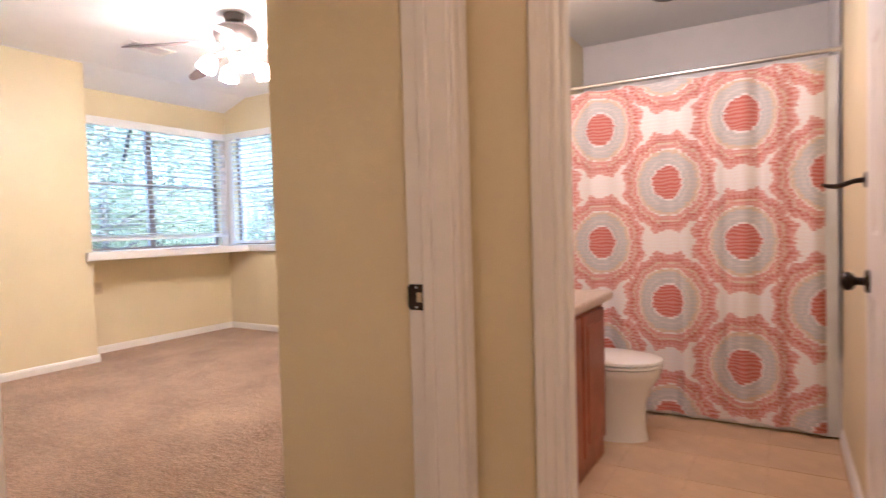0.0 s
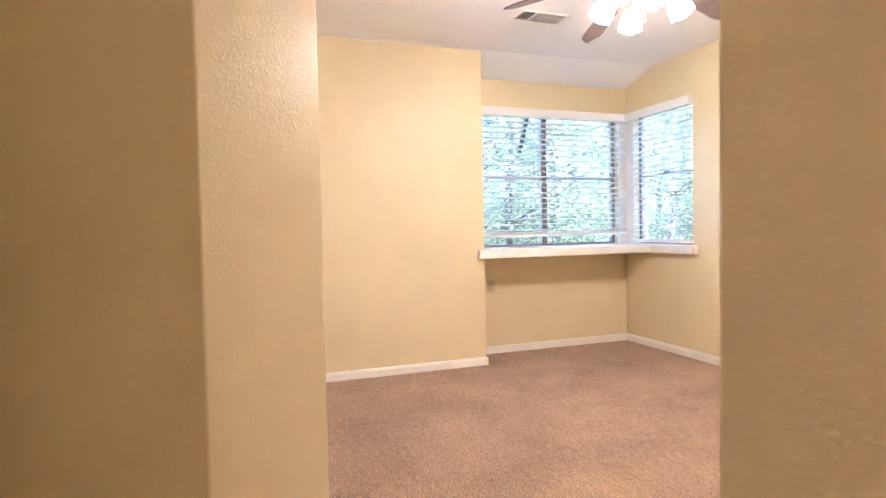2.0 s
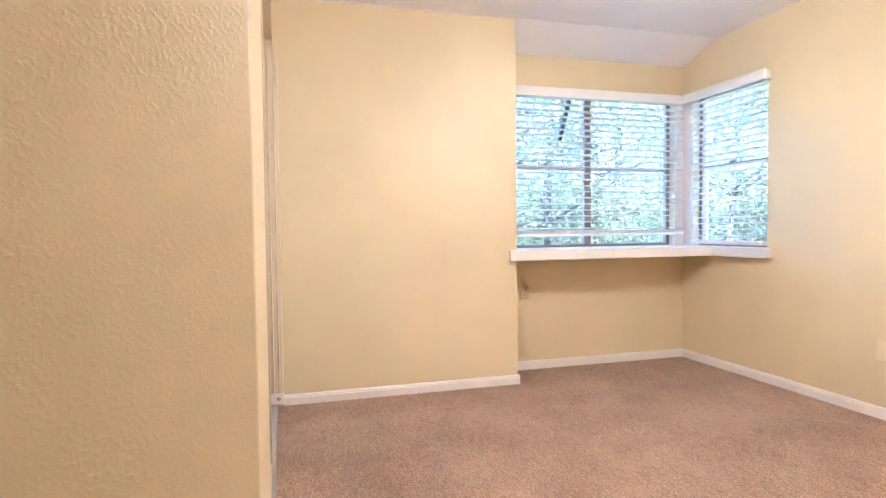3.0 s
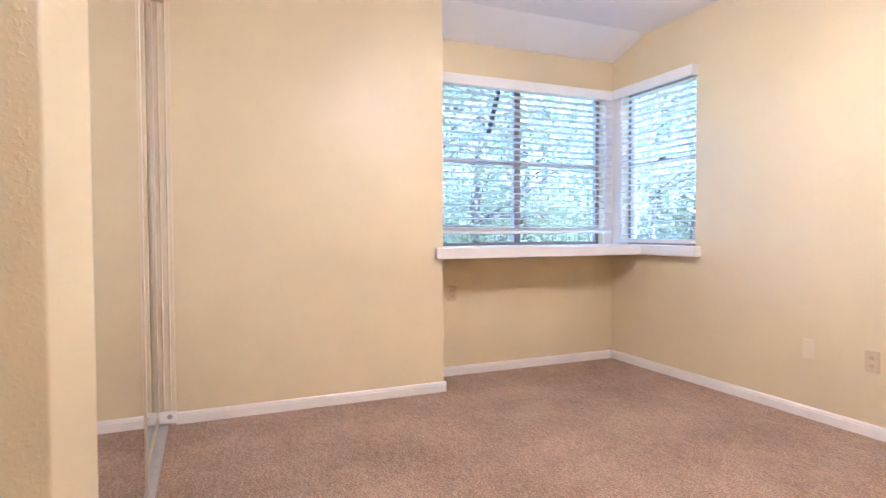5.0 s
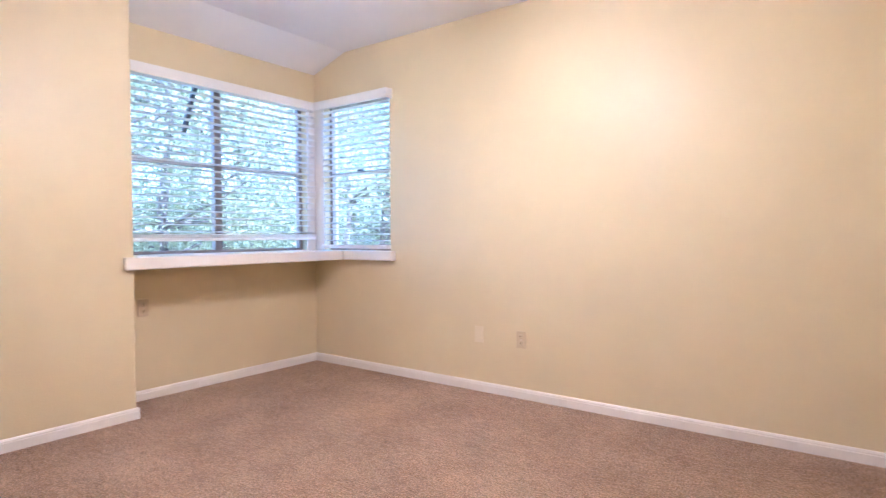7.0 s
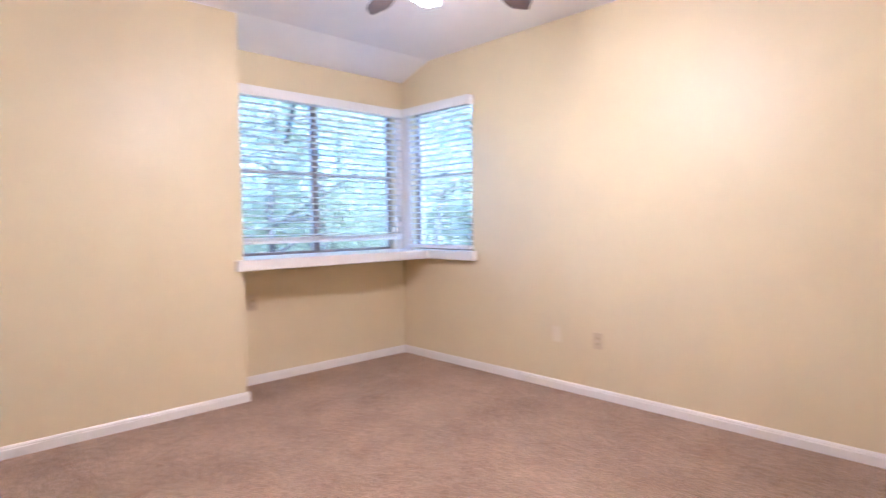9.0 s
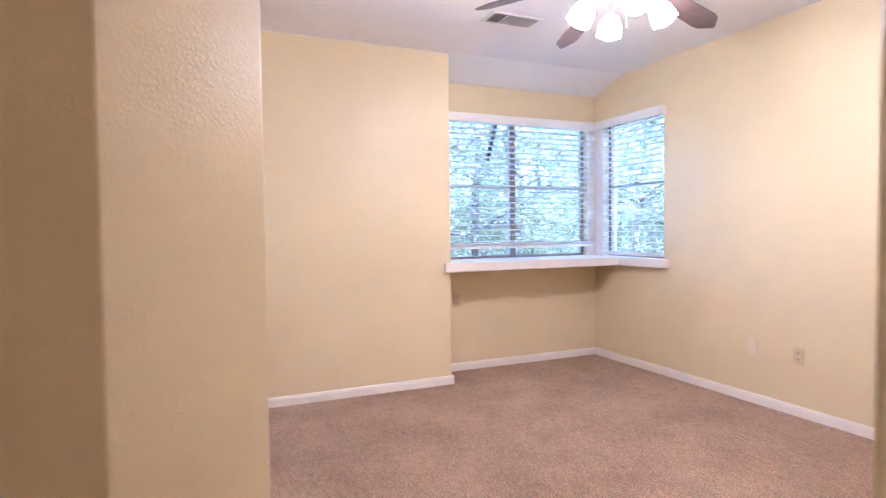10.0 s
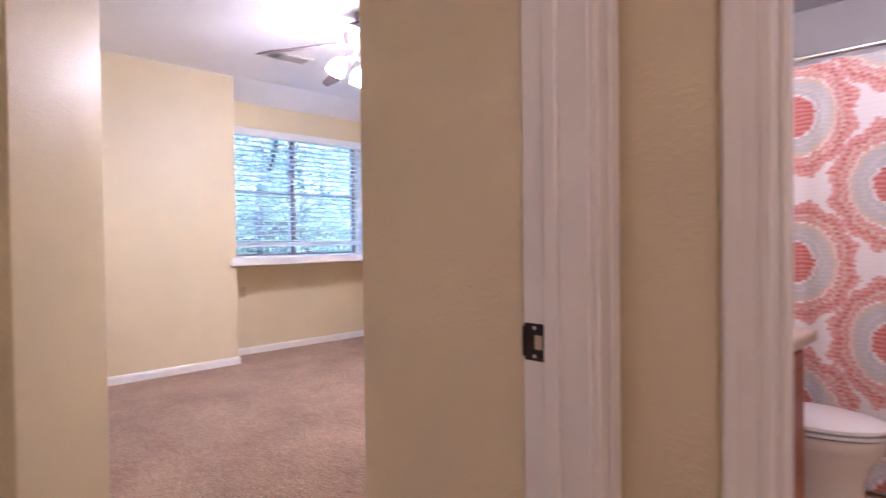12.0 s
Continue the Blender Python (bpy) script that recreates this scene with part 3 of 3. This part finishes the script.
# ---- wall plates ----
def plate(at, label, name, duplex):
    """Plate facing its local -y."""
    p = thing(name, at, label, "wall plate")
    body = M_OUTLET if duplex else M_PLATE
    part("plate", box_bm(-0.036, 0.036, -0.008, 0.0, -0.058, 0.058, bev=0.002, seg=2), body, p)
    if duplex:
        for z in (-0.022, 0.022):
            r = part("receptacle", box_bm(-0.017, 0.017, -0.0105, -0.0075, z - 0.015, z + 0.015, bev=0.003, seg=2), body, p)
            # slots are thin raised boxes, coloured dark for the shade in the holes
            for x in (-0.006, 0.006):
                part("slot", box_bm(x - 0.002, x + 0.002, -0.0112, -0.0102, z - 0.006, z + 0.007), M_OUTSLOT_SHADE, r)
            part("slot", box_bm(-0.002, 0.002, -0.0112, -0.0102, z - 0.013, z - 0.008), M_OUTSLOT_SHADE, r)
        part("screw", lathe_bm([(0.0005, -0.0092), (0.003, -0.009), (0.003, -0.0078)], 10, "Y"), M_STEEL, p)
    else:
        for z in (-0.042, 0.042):
            part("screw", lathe_bm([(0.0005, -0.0092), (0.003, -0.009), (0.003, -0.0078)], 10, "Y"), M_PLATE, p).matrix_local = pose(0, 0, z)
    return p


plate(pose(-4.835, YN - 0.0005, 0.412), "blank ivory wall plate low on the cream wall", "wall_plate", False)
plate(pose(-4.49, YN - 0.0005, 0.408), "ivory duplex power outlet low on the cream wall", "power_outlet", True)
plate(pose(XW + 0.0005, 2.655, 0.64, 0, 0, 90), "cream painted outlet under the window sill", "power_outlet", True)

# ---- ceiling vent ----
vt = thing("ceiling_vent", pose(-5.39, 2.53, CEIL), "white ceiling air vent with two banks of louvres", "air vent")
for nm, b in (("frame", (-0.095, -0.075, -0.19, 0.19, -0.010, -0.0005)), ("frame", (0.075, 0.095, -0.19, 0.19, -0.010, -0.0005)), ("frame", (-0.075, 0.075, -0.19, -0.170, -0.010, -0.0005)), ("frame", (-0.075, 0.075, 0.170, 0.19, -0.010, -0.0005)),
              ("divider", (-0.075, 0.075, -0.072, -0.058, -0.010, -0.0005))):
    part(nm, box_bm(*b, bev=0.002), M_TRIM, vt)
# flat sheet coloured dark for the shade inside the duct
part("backing", box_bm(-0.075, 0.075, -0.170, 0.170, -0.003, -0.001), M_SLOT, vt, "dark sheet in place of the shaded duct opening")
lv = mesh_of("louvre", box_bm(-0.075, 0.075, -0.009, 0.009, -0.0008, 0.0008), M_TRIM)
lv2 = mesh_of("louvre", box_bm(-0.008, 0.008, -0.112, 0.112, -0.0008, 0.0008), M_TRIM)
for k in range(5):
    o = new("louvre", lv)
    o.parent = vt
    o.matrix_local = pose(0, -0.160 + 0.02 * k, -0.010, 50)
for k in range(9):
    o = new("louvre", lv2)
    o.parent = vt
    o.matrix_local = pose(-0.068 + 0.017 * k, 0.056, -0.010, 0, 40)


# ---- ceiling fan ----
FX, FY = -4.22, 2.46
fan = thing("ceiling_fan", pose(FX, FY, CEIL), "five-blade ceiling fan with brown blades and lit glass shades", "ceiling fan")
part("canopy", lathe_bm([(0.010, -0.0005), (0.075, -0.0005), (0.076, -0.012), (0.064, -0.045), (0.03, -0.062), (0.012, -0.066)], 32), M_NICKEL, fan, "", True)
part("down_rod", tube_bm([(0, 0, -0.06), (0, 0, -0.09)], 0.02, 14), M_NICKEL, fan, "", True)
part("motor_housing", lathe_bm([(0.02, -0.078), (0.07, -0.080), (0.125, -0.090), (0.148, -0.112), (0.152, -0.150), (0.138, -0.185), (0.110, -0.205), (0.07, -0.235), (0.06, -0.262), (0.02, -0.268)], 40), M_NICKEL, fan, "", True)
blade = bmesh.new()
out = [(0.20, -0.048), (0.40, -0.062), (0.64, -0.070), (0.675, -0.062), (0.735, -0.004), (0.735, 0.012), (0.675, 0.062), (0.64, 0.070), (0.40, 0.062), (0.20, 0.048)]
lo = [blade.verts.new((x, y, -0.003)) for x, y in out]
hi = [blade.verts.new((x, y, 0.003)) for x, y in out]
blade.faces.new(lo[::-1])
blade.faces.new(hi)
for i in range(len(out)):
    blade.faces.new((lo[i], lo[(i + 1) % len(out)], hi[(i + 1) % len(out)], hi[i]))
bmesh.ops.bevel(blade, geom=list(blade.edges), offset=0.0015, segments=1, affect="EDGES")
me_blade = mesh_of("blade", blade, M_BLADE)
iron = bmesh.new()
box_bm(0.095, 0.215, -0.013, 0.013, -0.010, -0.003, bev=0.002, bm=iron)
box_bm(0.195, 0.275, -0.034, 0.034, -0.010, -0.0035, bev=0.003, bm=iron)
me_iron = mesh_of("blade_iron", iron, M_NICKEL)
for k in range(5):
    b = new("blade", me_blade)
    b.parent = fan
    b.matrix_local = pose(0, 0, -0.176, 0, 0, 96.3 + 72 * k) @ pose(0, 0, 0, 0, 11.5, 0) @ pose(0, 0, 0, -11, 0, 0)
    i = new("blade_iron", me_iron)
    i.parent = b
part("light_fitter", lathe_bm([(0.02, -0.255), (0.055, -0.262), (0.062, -0.285), (0.050, -0.318), (0.022, -0.338), (0.004, -0.345)], 32), M_NICKEL, fan, "", True)
for k in range(4):
    a = radians(67 + 90 * k)
    c, s = math.cos(a), math.sin(a)
    arm = part("lamp_arm", tube_bm([(0.045 * c, 0.045 * s, -0.295), (0.085 * c, 0.085 * s, -0.296), (0.135 * c, 0.135 * s, -0.304), (0.160 * c, 0.160 * s, -0.318)], 0.009, 10), M_NICKEL, fan, "", True)
    sh = part("glass_shade", lathe_bm([(0.018, 0.0), (0.030, -0.006), (0.045, -0.025), (0.056, -0.055), (0.060, -0.085), (0.063, -0.112), (0.060, -0.112), (0.057, -0.098), (0.01, -0.095)], 24), M_GLOBE, fan, "lit frosted glass shade", True)
    sh.matrix_local = pose(0.162 * c, 0.162 * s, -0.322) @ Matrix.Rotation(radians(-29), 4, Vector((-s, c, 0)))
    part("bulb", lathe_bm([(0.006, -0.0955), (0.034, -0.0955), (0.041, -0.104), (0.036, -0.118), (0.022, -0.127), (0.004, -0.130)], 20), M_BULB, sh, "bright bulb in the open mouth", True)
    part("socket_cup", lathe_bm([(0.004, 0.018), (0.020, 0.016), (0.026, 0.0), (0.027, -0.012), (0.020, -0.014)], 20), M_NICKEL, arm, "", True).matrix_local = sh.matrix_local.copy()
part("pull_chain", tube_bm([(0.03, 0, -0.335), (0.03, 0, -0.46)], 0.0016, 6), M_NICKEL, fan)

# ---- bathroom ----
strip("bath_floor_base", [(-2.13, -0.595, 1.10, 3.92, 0.0005, 0.005)], "beige grout bed", "floor", M_GROUT, 0)
tub = thing("bathtub", pose(-2.13, 3.16, 0), "white bathtub behind the shower curtain", "bathtub")
tb = bmesh.new()
for b in ((0, 1.535, 0.0, 0.07, 0.006, 0.40), (0, 1.535, 0.69, 0.76, 0.006, 0.40), (0, 0.09, 0.07, 0.69, 0.006, 0.40), (1.445, 1.535, 0.07, 0.69, 0.006, 0.40), (0.09, 1.445, 0.07, 0.69, 0.006, 0.08)):
    box_bm(*b, bev=0.012, seg=2, bm=tb)
part("shell", tb, M_PORC, tub)

rod = thing("curtain_rod", pose(-2.13, 3.135, 1.975), "thin bronze shower curtain rod", "curtain rod")
part("rod", tube_bm([(0.0, 0, 0), (1.535, 0, 0)], 0.0125, 14), M_STEEL, rod, "", True)
for x in (0.002, 1.527):
    part("flange", lathe_bm([(0.012, x), (0.032, x), (0.032, x + 0.006), (0.014, x + 0.008)], 20, "X"), M_STEEL, rod)

cur = thing("shower_curtain", pose(0, 0, 0), "white shower curtain with coral, grey and ochre round medallions", "shower curtain")


def folded_cloth(x0, x1, y, z0, z1, amp, waves, uv_shift):
    """A hanging cloth with soft folds, deeper at the foot; UV in metres of cloth."""
    bm = bmesh.new()
    uv = bm.loops.layers.uv.new("cloth")
    nx, nz = 180, 14
    grid = []
    for j in range(nz + 1):
        row = []
        for i in range(nx + 1):
            u = i / nx
            v = j / nz
            fold = math.sin(u * waves * 2 * math.pi + 0.8 * math.sin(u * 9)) * amp * (1.15 - 0.45 * v) + 0.008 * math.sin(u * 31 + v * 2)
            droop = -0.012 * abs(math.sin(u * 6 * math.pi)) if j == nz else 0.0
            row.append(bm.verts.new((x0 + (x1 - x0) * u + 0.006 * math.sin(u * 40 + v * 3), y + fold, z0 + (z1 - z0) * v + droop)))
        grid.append(row)
    for j in range(nz):
        for i in range(nx):
            f = bm.faces.new((grid[j][i], grid[j][i + 1], grid[j + 1][i + 1], grid[j + 1][i]))
            f.smooth = True
            for lp, (a, b) in zip(f.loops, ((i, j), (i + 1, j), (i + 1, j + 1), (i, j + 1))):
                lp[uv].uv = (x0 + (x1 - x0) * a / nx + uv_shift[0], z0 + (z1 - z0) * b / nz + uv_shift[1])
    return bm


part("cloth", folded_cloth(-2.10, -0.665, 3.115, 0.042, 1.945, 0.016, 9, (1.415 + 0.38, -1.36 + 0.34)), M_CURTAIN, cur)
part("liner", folded_cloth(-2.11, -0.610, 3.145, 0.02, 1.955, 0.010, 9, (0, 0)), M_CORD, cur, "plain white plastic liner")
for k in range(12):
    x = -2.05 + 1.40 * k / 11
    part("ring", tube_bm([(x, 3.135 + 0.018 * math.sin(2 * math.pi * i / 12), 1.968 + 0.024 * math.cos(2 * math.pi * i / 12)) for i in range(12)], 0.0016, 5), M_STEEL, cur)

# wall tiles round the tub
tl = bmesh.new()
sz, gap = 0.1080, 0.0014
box_bm(-2.13, -0.5955, 3.9088, 3.9195, 0.42, 2.459, bm=tl)
box_bm(-0.6052, -0.5955, 3.14, 3.905, 0.42, 2.459, bm=tl)
for r in range(23):
    for c in range(14):
        x, z = -2.128 + c * (sz + gap), 2.35 - r * (sz + gap)
        if z > 0:
            box_bm(x, x + sz, 3.908, 3.919, z, z + sz, bm=tl)
    for c in range(7):
        y, z = 3.14 + c * (sz + gap), 2.35 - r * (sz + gap)
        if z > 0:
            box_bm(-0.606, -0.596, y, y + sz, z, z + sz, bm=tl)
tob = tagged(new("wall_tile_field", mesh_of("wall_tile_field", tl, M_WALLTILE)), "square white glazed wall tiles above the tub", "wall tile", kind="stuff")

# toilet, its back to the west wall of the bathroom
toi = thing("toilet", pose(-1.90, 2.70, 0.010), "white porcelain toilet with closed lid", "toilet")


def oval_loft(sections, seg=32):
    """Rings of (centre x, half length, half width, z)."""
    bm = bmesh.new()
    rings = []
    for cx, a, b, z in sections:
        rings.append([bm.verts.new((cx + a * math.cos(2 * math.pi * k / seg) * (1.0 if math.cos(2 * math.pi * k / seg) > 0 else 0.9), b * math.sin(2 * math.pi * k / seg), z)) for k in range(seg)])
    for p, q in zip(rings, rings[1:]):
        for k in range(seg):
            bm.faces.new((p[k], p[(k + 1) % seg], q[(k + 1) % seg], q[k]))
    bm.faces.new(rings[0][::-1])
    bm.faces.new(rings[-1])
    return bm


part("bowl", oval_loft([(0.22, 0.225, 0.115, 0.0), (0.22, 0.222, 0.112, 0.02), (0.22, 0.215, 0.110, 0.06), (0.22, 0.215, 0.115, 0.20), (0.225, 0.235, 0.140, 0.27), (0.24, 0.262, 0.175, 0.335), (0.245, 0.270, 0.182, 0.37), (0.245, 0.268, 0.180, 0.385)]), M_PORC, toi, "", True)
part("seat", oval_loft([(0.245, 0.262, 0.176, 0.388), (0.245, 0.276, 0.188, 0.392), (0.245, 0.276, 0.188, 0.402), (0.245, 0.266, 0.180, 0.406)]), M_PORC, toi, "", True)
part("lid", oval_loft([(0.245, 0.264, 0.178, 0.409), (0.245, 0.276, 0.188, 0.413), (0.245, 0.274, 0.186, 0.426), (0.245, 0.23, 0.15, 0.433)]), M_PORC, toi, "", True)
part("tank", box_bm(-0.22, -0.03, -0.22, 0.22, 0.36, 0.70, bev=0.03, seg=3), M_PORC, toi, "", True)
part("tank_lid", box_bm(-0.225, -0.02, -0.23, 0.23, 0.702, 0.74, bev=0.012, seg=3), M_PORC, toi, "", True)

van = thing("vanity_cabinet", pose(-2.13, 1.35, 0), "reddish stained wooden vanity cabinet", "cabinet")
part("carcass", box_bm(0.002, 0.515, 0.0, 1.09, 0.006, 0.77, bev=0.002), M_VAN, van)
for k in range(3):
    y = 0.02 + k * 0.355
    d = part("door", box_bm(0.515, 0.533, y, y + 0.335, 0.11, 0.74, bev=0.004, seg=2), M_VAN, van)
    part("door_panel", box_bm(0.533, 0.538, y + 0.05, y + 0.285, 0.16, 0.69, bev=0.004), M_VAN, d)
part("side_panel", box_bm(0.03, 0.49, 1.09, 1.096, 0.10, 0.73, bev=0.002), M_VAN, van)
top = thing("bathroom_counter", pose(-2.13, 1.30, 0.77), "speckled beige vanity counter top", "counter")
part("slab", box_bm(0.002, 0.565, 0.0, 1.17, 0.0005, 0.045, bev=0.014, seg=3), M_COUNTER, top)
part("backsplash", box_bm(0.002, 0.022, 0.0, 1.17, 0.045, 0.145, bev=0.004), M_COUNTER, top)

hook = thing("robe_hook", pose(-0.595, 2.19, 1.275), "dark bronze robe hook on the bathroom wall", "hook")
part("rose", lathe_bm([(0.004, -0.0005), (0.028, -0.0005), (0.027, -0.008), (0.012, -0.012)], 20, "X"), M_BRONZE, hook, "", True)
part("arm", tube_bm([(-0.008, 0, 0.0), (-0.04, 0, -0.004), (-0.085, 0, -0.02), (-0.115, 0, -0.018), (-0.135, 0, -0.010)], [0.010, 0.009, 0.010, 0.008, 0.006], 10), M_BRONZE, hook, "", True)

lampb = thing("bath_ceiling_light", pose(-1.42, 3.24, 2.46), "small round recessed bathroom ceiling light", "ceiling light")
part("ring", lathe_bm([(0.02, -0.001), (0.085, -0.001), (0.085, -0.008), (0.06, -0.012), (0.02, -0.012)], 28), M_NICKEL, lampb, "", True)

# unseen lamps without fixtures, added to light the bathroom and the hall
bl = new("unseen_bath_lamp", bpy.data.lights.new("unseen_bath_lamp", "POINT"))
bl.data.energy, bl.data.shadow_soft_size, bl.data.color = BATH_WATTS, 0.14, (1.0, 0.66, 0.43)
bl.location = (-1.50, 2.10, 2.20)
hl = new("unseen_hall_lamp", bpy.data.lights.new("unseen_hall_lamp", "POINT"))
hl.data.energy, hl.data.shadow_soft_size, hl.data.color = HALL_WATTS, 0.12, (1.0, 0.57, 0.30)
hl.location = (0.0, -0.6, 2.35)

# ---- outdoors ----
arm = thing("hanging_bar", pose(-6.76, 3.32, 2.62), "thin dark metal arm hanging outside the wide window", "metal arm")
part("bracket", box_bm(-0.16, 0.0, -0.02, 0.02, -0.02, 0.02, bev=0.003), M_SLOT, arm)
part("bar", tube_bm([(-0.14, 0.0, 0.0), (-0.14, -0.095, -0.33), (-0.14, -0.185, -0.67)], 0.022, 8), M_SLOT, arm)

structure("ground", box_bm(-150, 150, -150, 150, -3.3, -3.1), M_GROUND, "shaded woodland ground below the windows", "ground")


def tree(x, y, height, lean, seed, n_leaf):
    rng = random.Random(seed)
    t = thing("tree", pose(x, y, -3.1), "leafy woodland tree with a thin dark trunk", "tree", "woodland trees")
    trunk = bmesh.new()
    pts = [(lean * (k / 8) ** 1.3 * height * 0.3 + rng.uniform(-.06, .06), rng.uniform(-.08, .08) + 0.02 * k, height * k / 8) for k in range(9)]
    r0 = 0.035 + height * 0.009
    tube_bm(pts, [r0 * (1 - 0.85 * k / 8) for k in range(9)], 9, trunk)
    ends = []
    for k in range(22):
        j = rng.uniform(2.0, 8.0)
        i = int(j) if j < 8 else 7
        a = Vector(pts[i]).lerp(Vector(pts[i + 1]), j - i)
        ang, ln = rng.uniform(0, 2 * math.pi), rng.uniform(0.9, 2.4) * (1.15 - 0.08 * j)
        b = a + Vector((math.cos(ang) * ln * 0.5, math.sin(ang) * ln * 0.5, ln * rng.uniform(0.0, 0.35)))
        c = b + Vector((math.cos(ang + rng.uniform(-.6, .6)) * ln * 0.6, math.sin(ang) * ln * 0.6, ln * rng.uniform(-0.15, 0.3)))
        tube_bm([a, b, c], [0.028, 0.018, 0.005], 5, trunk)
        ends += [b, c, (b + c) / 2]
    part("trunk", trunk, M_BARK, t)
    vs, fs = [], []
    for k in range(n_leaf):
        e = rng.choice(ends)
        p = e + Vector((rng.gauss(0, .40), rng.gauss(0, .40), rng.gauss(0, .30)))
        q = Euler((rng.uniform(-0.9, 0.9), rng.uniform(-0.9, 0.9), rng.uniform(0, 6.3))).to_matrix()
        s = rng.uniform(0.024, 0.052)
        i = len(vs)
        for c in ((-1, 0, 0), (0, -0.45, 0.08), (1.1, 0, 0), (0, 0.45, 0.08)):
            vs.append(p + q @ (Vector(c) * s))
        fs.append((i, i + 1, i + 2))
        fs.append((i, i + 2, i + 3))
    me = bpy.data.meshes.new("crown")
    me.from_pydata(vs, [], fs)
    me.materials.append(M_LEAF)
    cr = new("crown", me)
    cr.parent = t


rng = random.Random(5)
k = 0
for ring, (dist, count) in enumerate(((5.0, 5), (8.5, 8), (13.0, 11), (19.0, 13))):
    for i in range(count):
        a = radians(108 + 82 * (i + 0.5) / count + rng.uniform(-4, 4))
        d = dist + rng.uniform(-1.0, 1.2)
        if ring == 3 and abs(d * math.sin(a - radians(139))) < 0.9:
            continue
        tree(-5.4 + d * math.cos(a), 3.2 + d * math.sin(a), rng.uniform(7.5, 10.5) + ring * 1.2, rng.uniform(-.5, .5), k, (11000, 17000, 22000, 30000)[ring])
        k += 1

# ---- bathroom floor tiles ----
ts = 0.30
bt = mesh_of("tile", box_bm(0, ts - 0.004, 0, ts - 0.004, 0, 0.005, bev=0.0012), M_BATHTILE)
bf = bpy.data.objects["bath_floor_base"]
for i in range(5):
    for j in range(7):
        if -2.10 + i * ts + ts < -0.59:
            o = new("tile", bt)
            o.parent = bf
            o.location = (-2.115 + i * ts, 1.11 + j * ts, 0.0048)
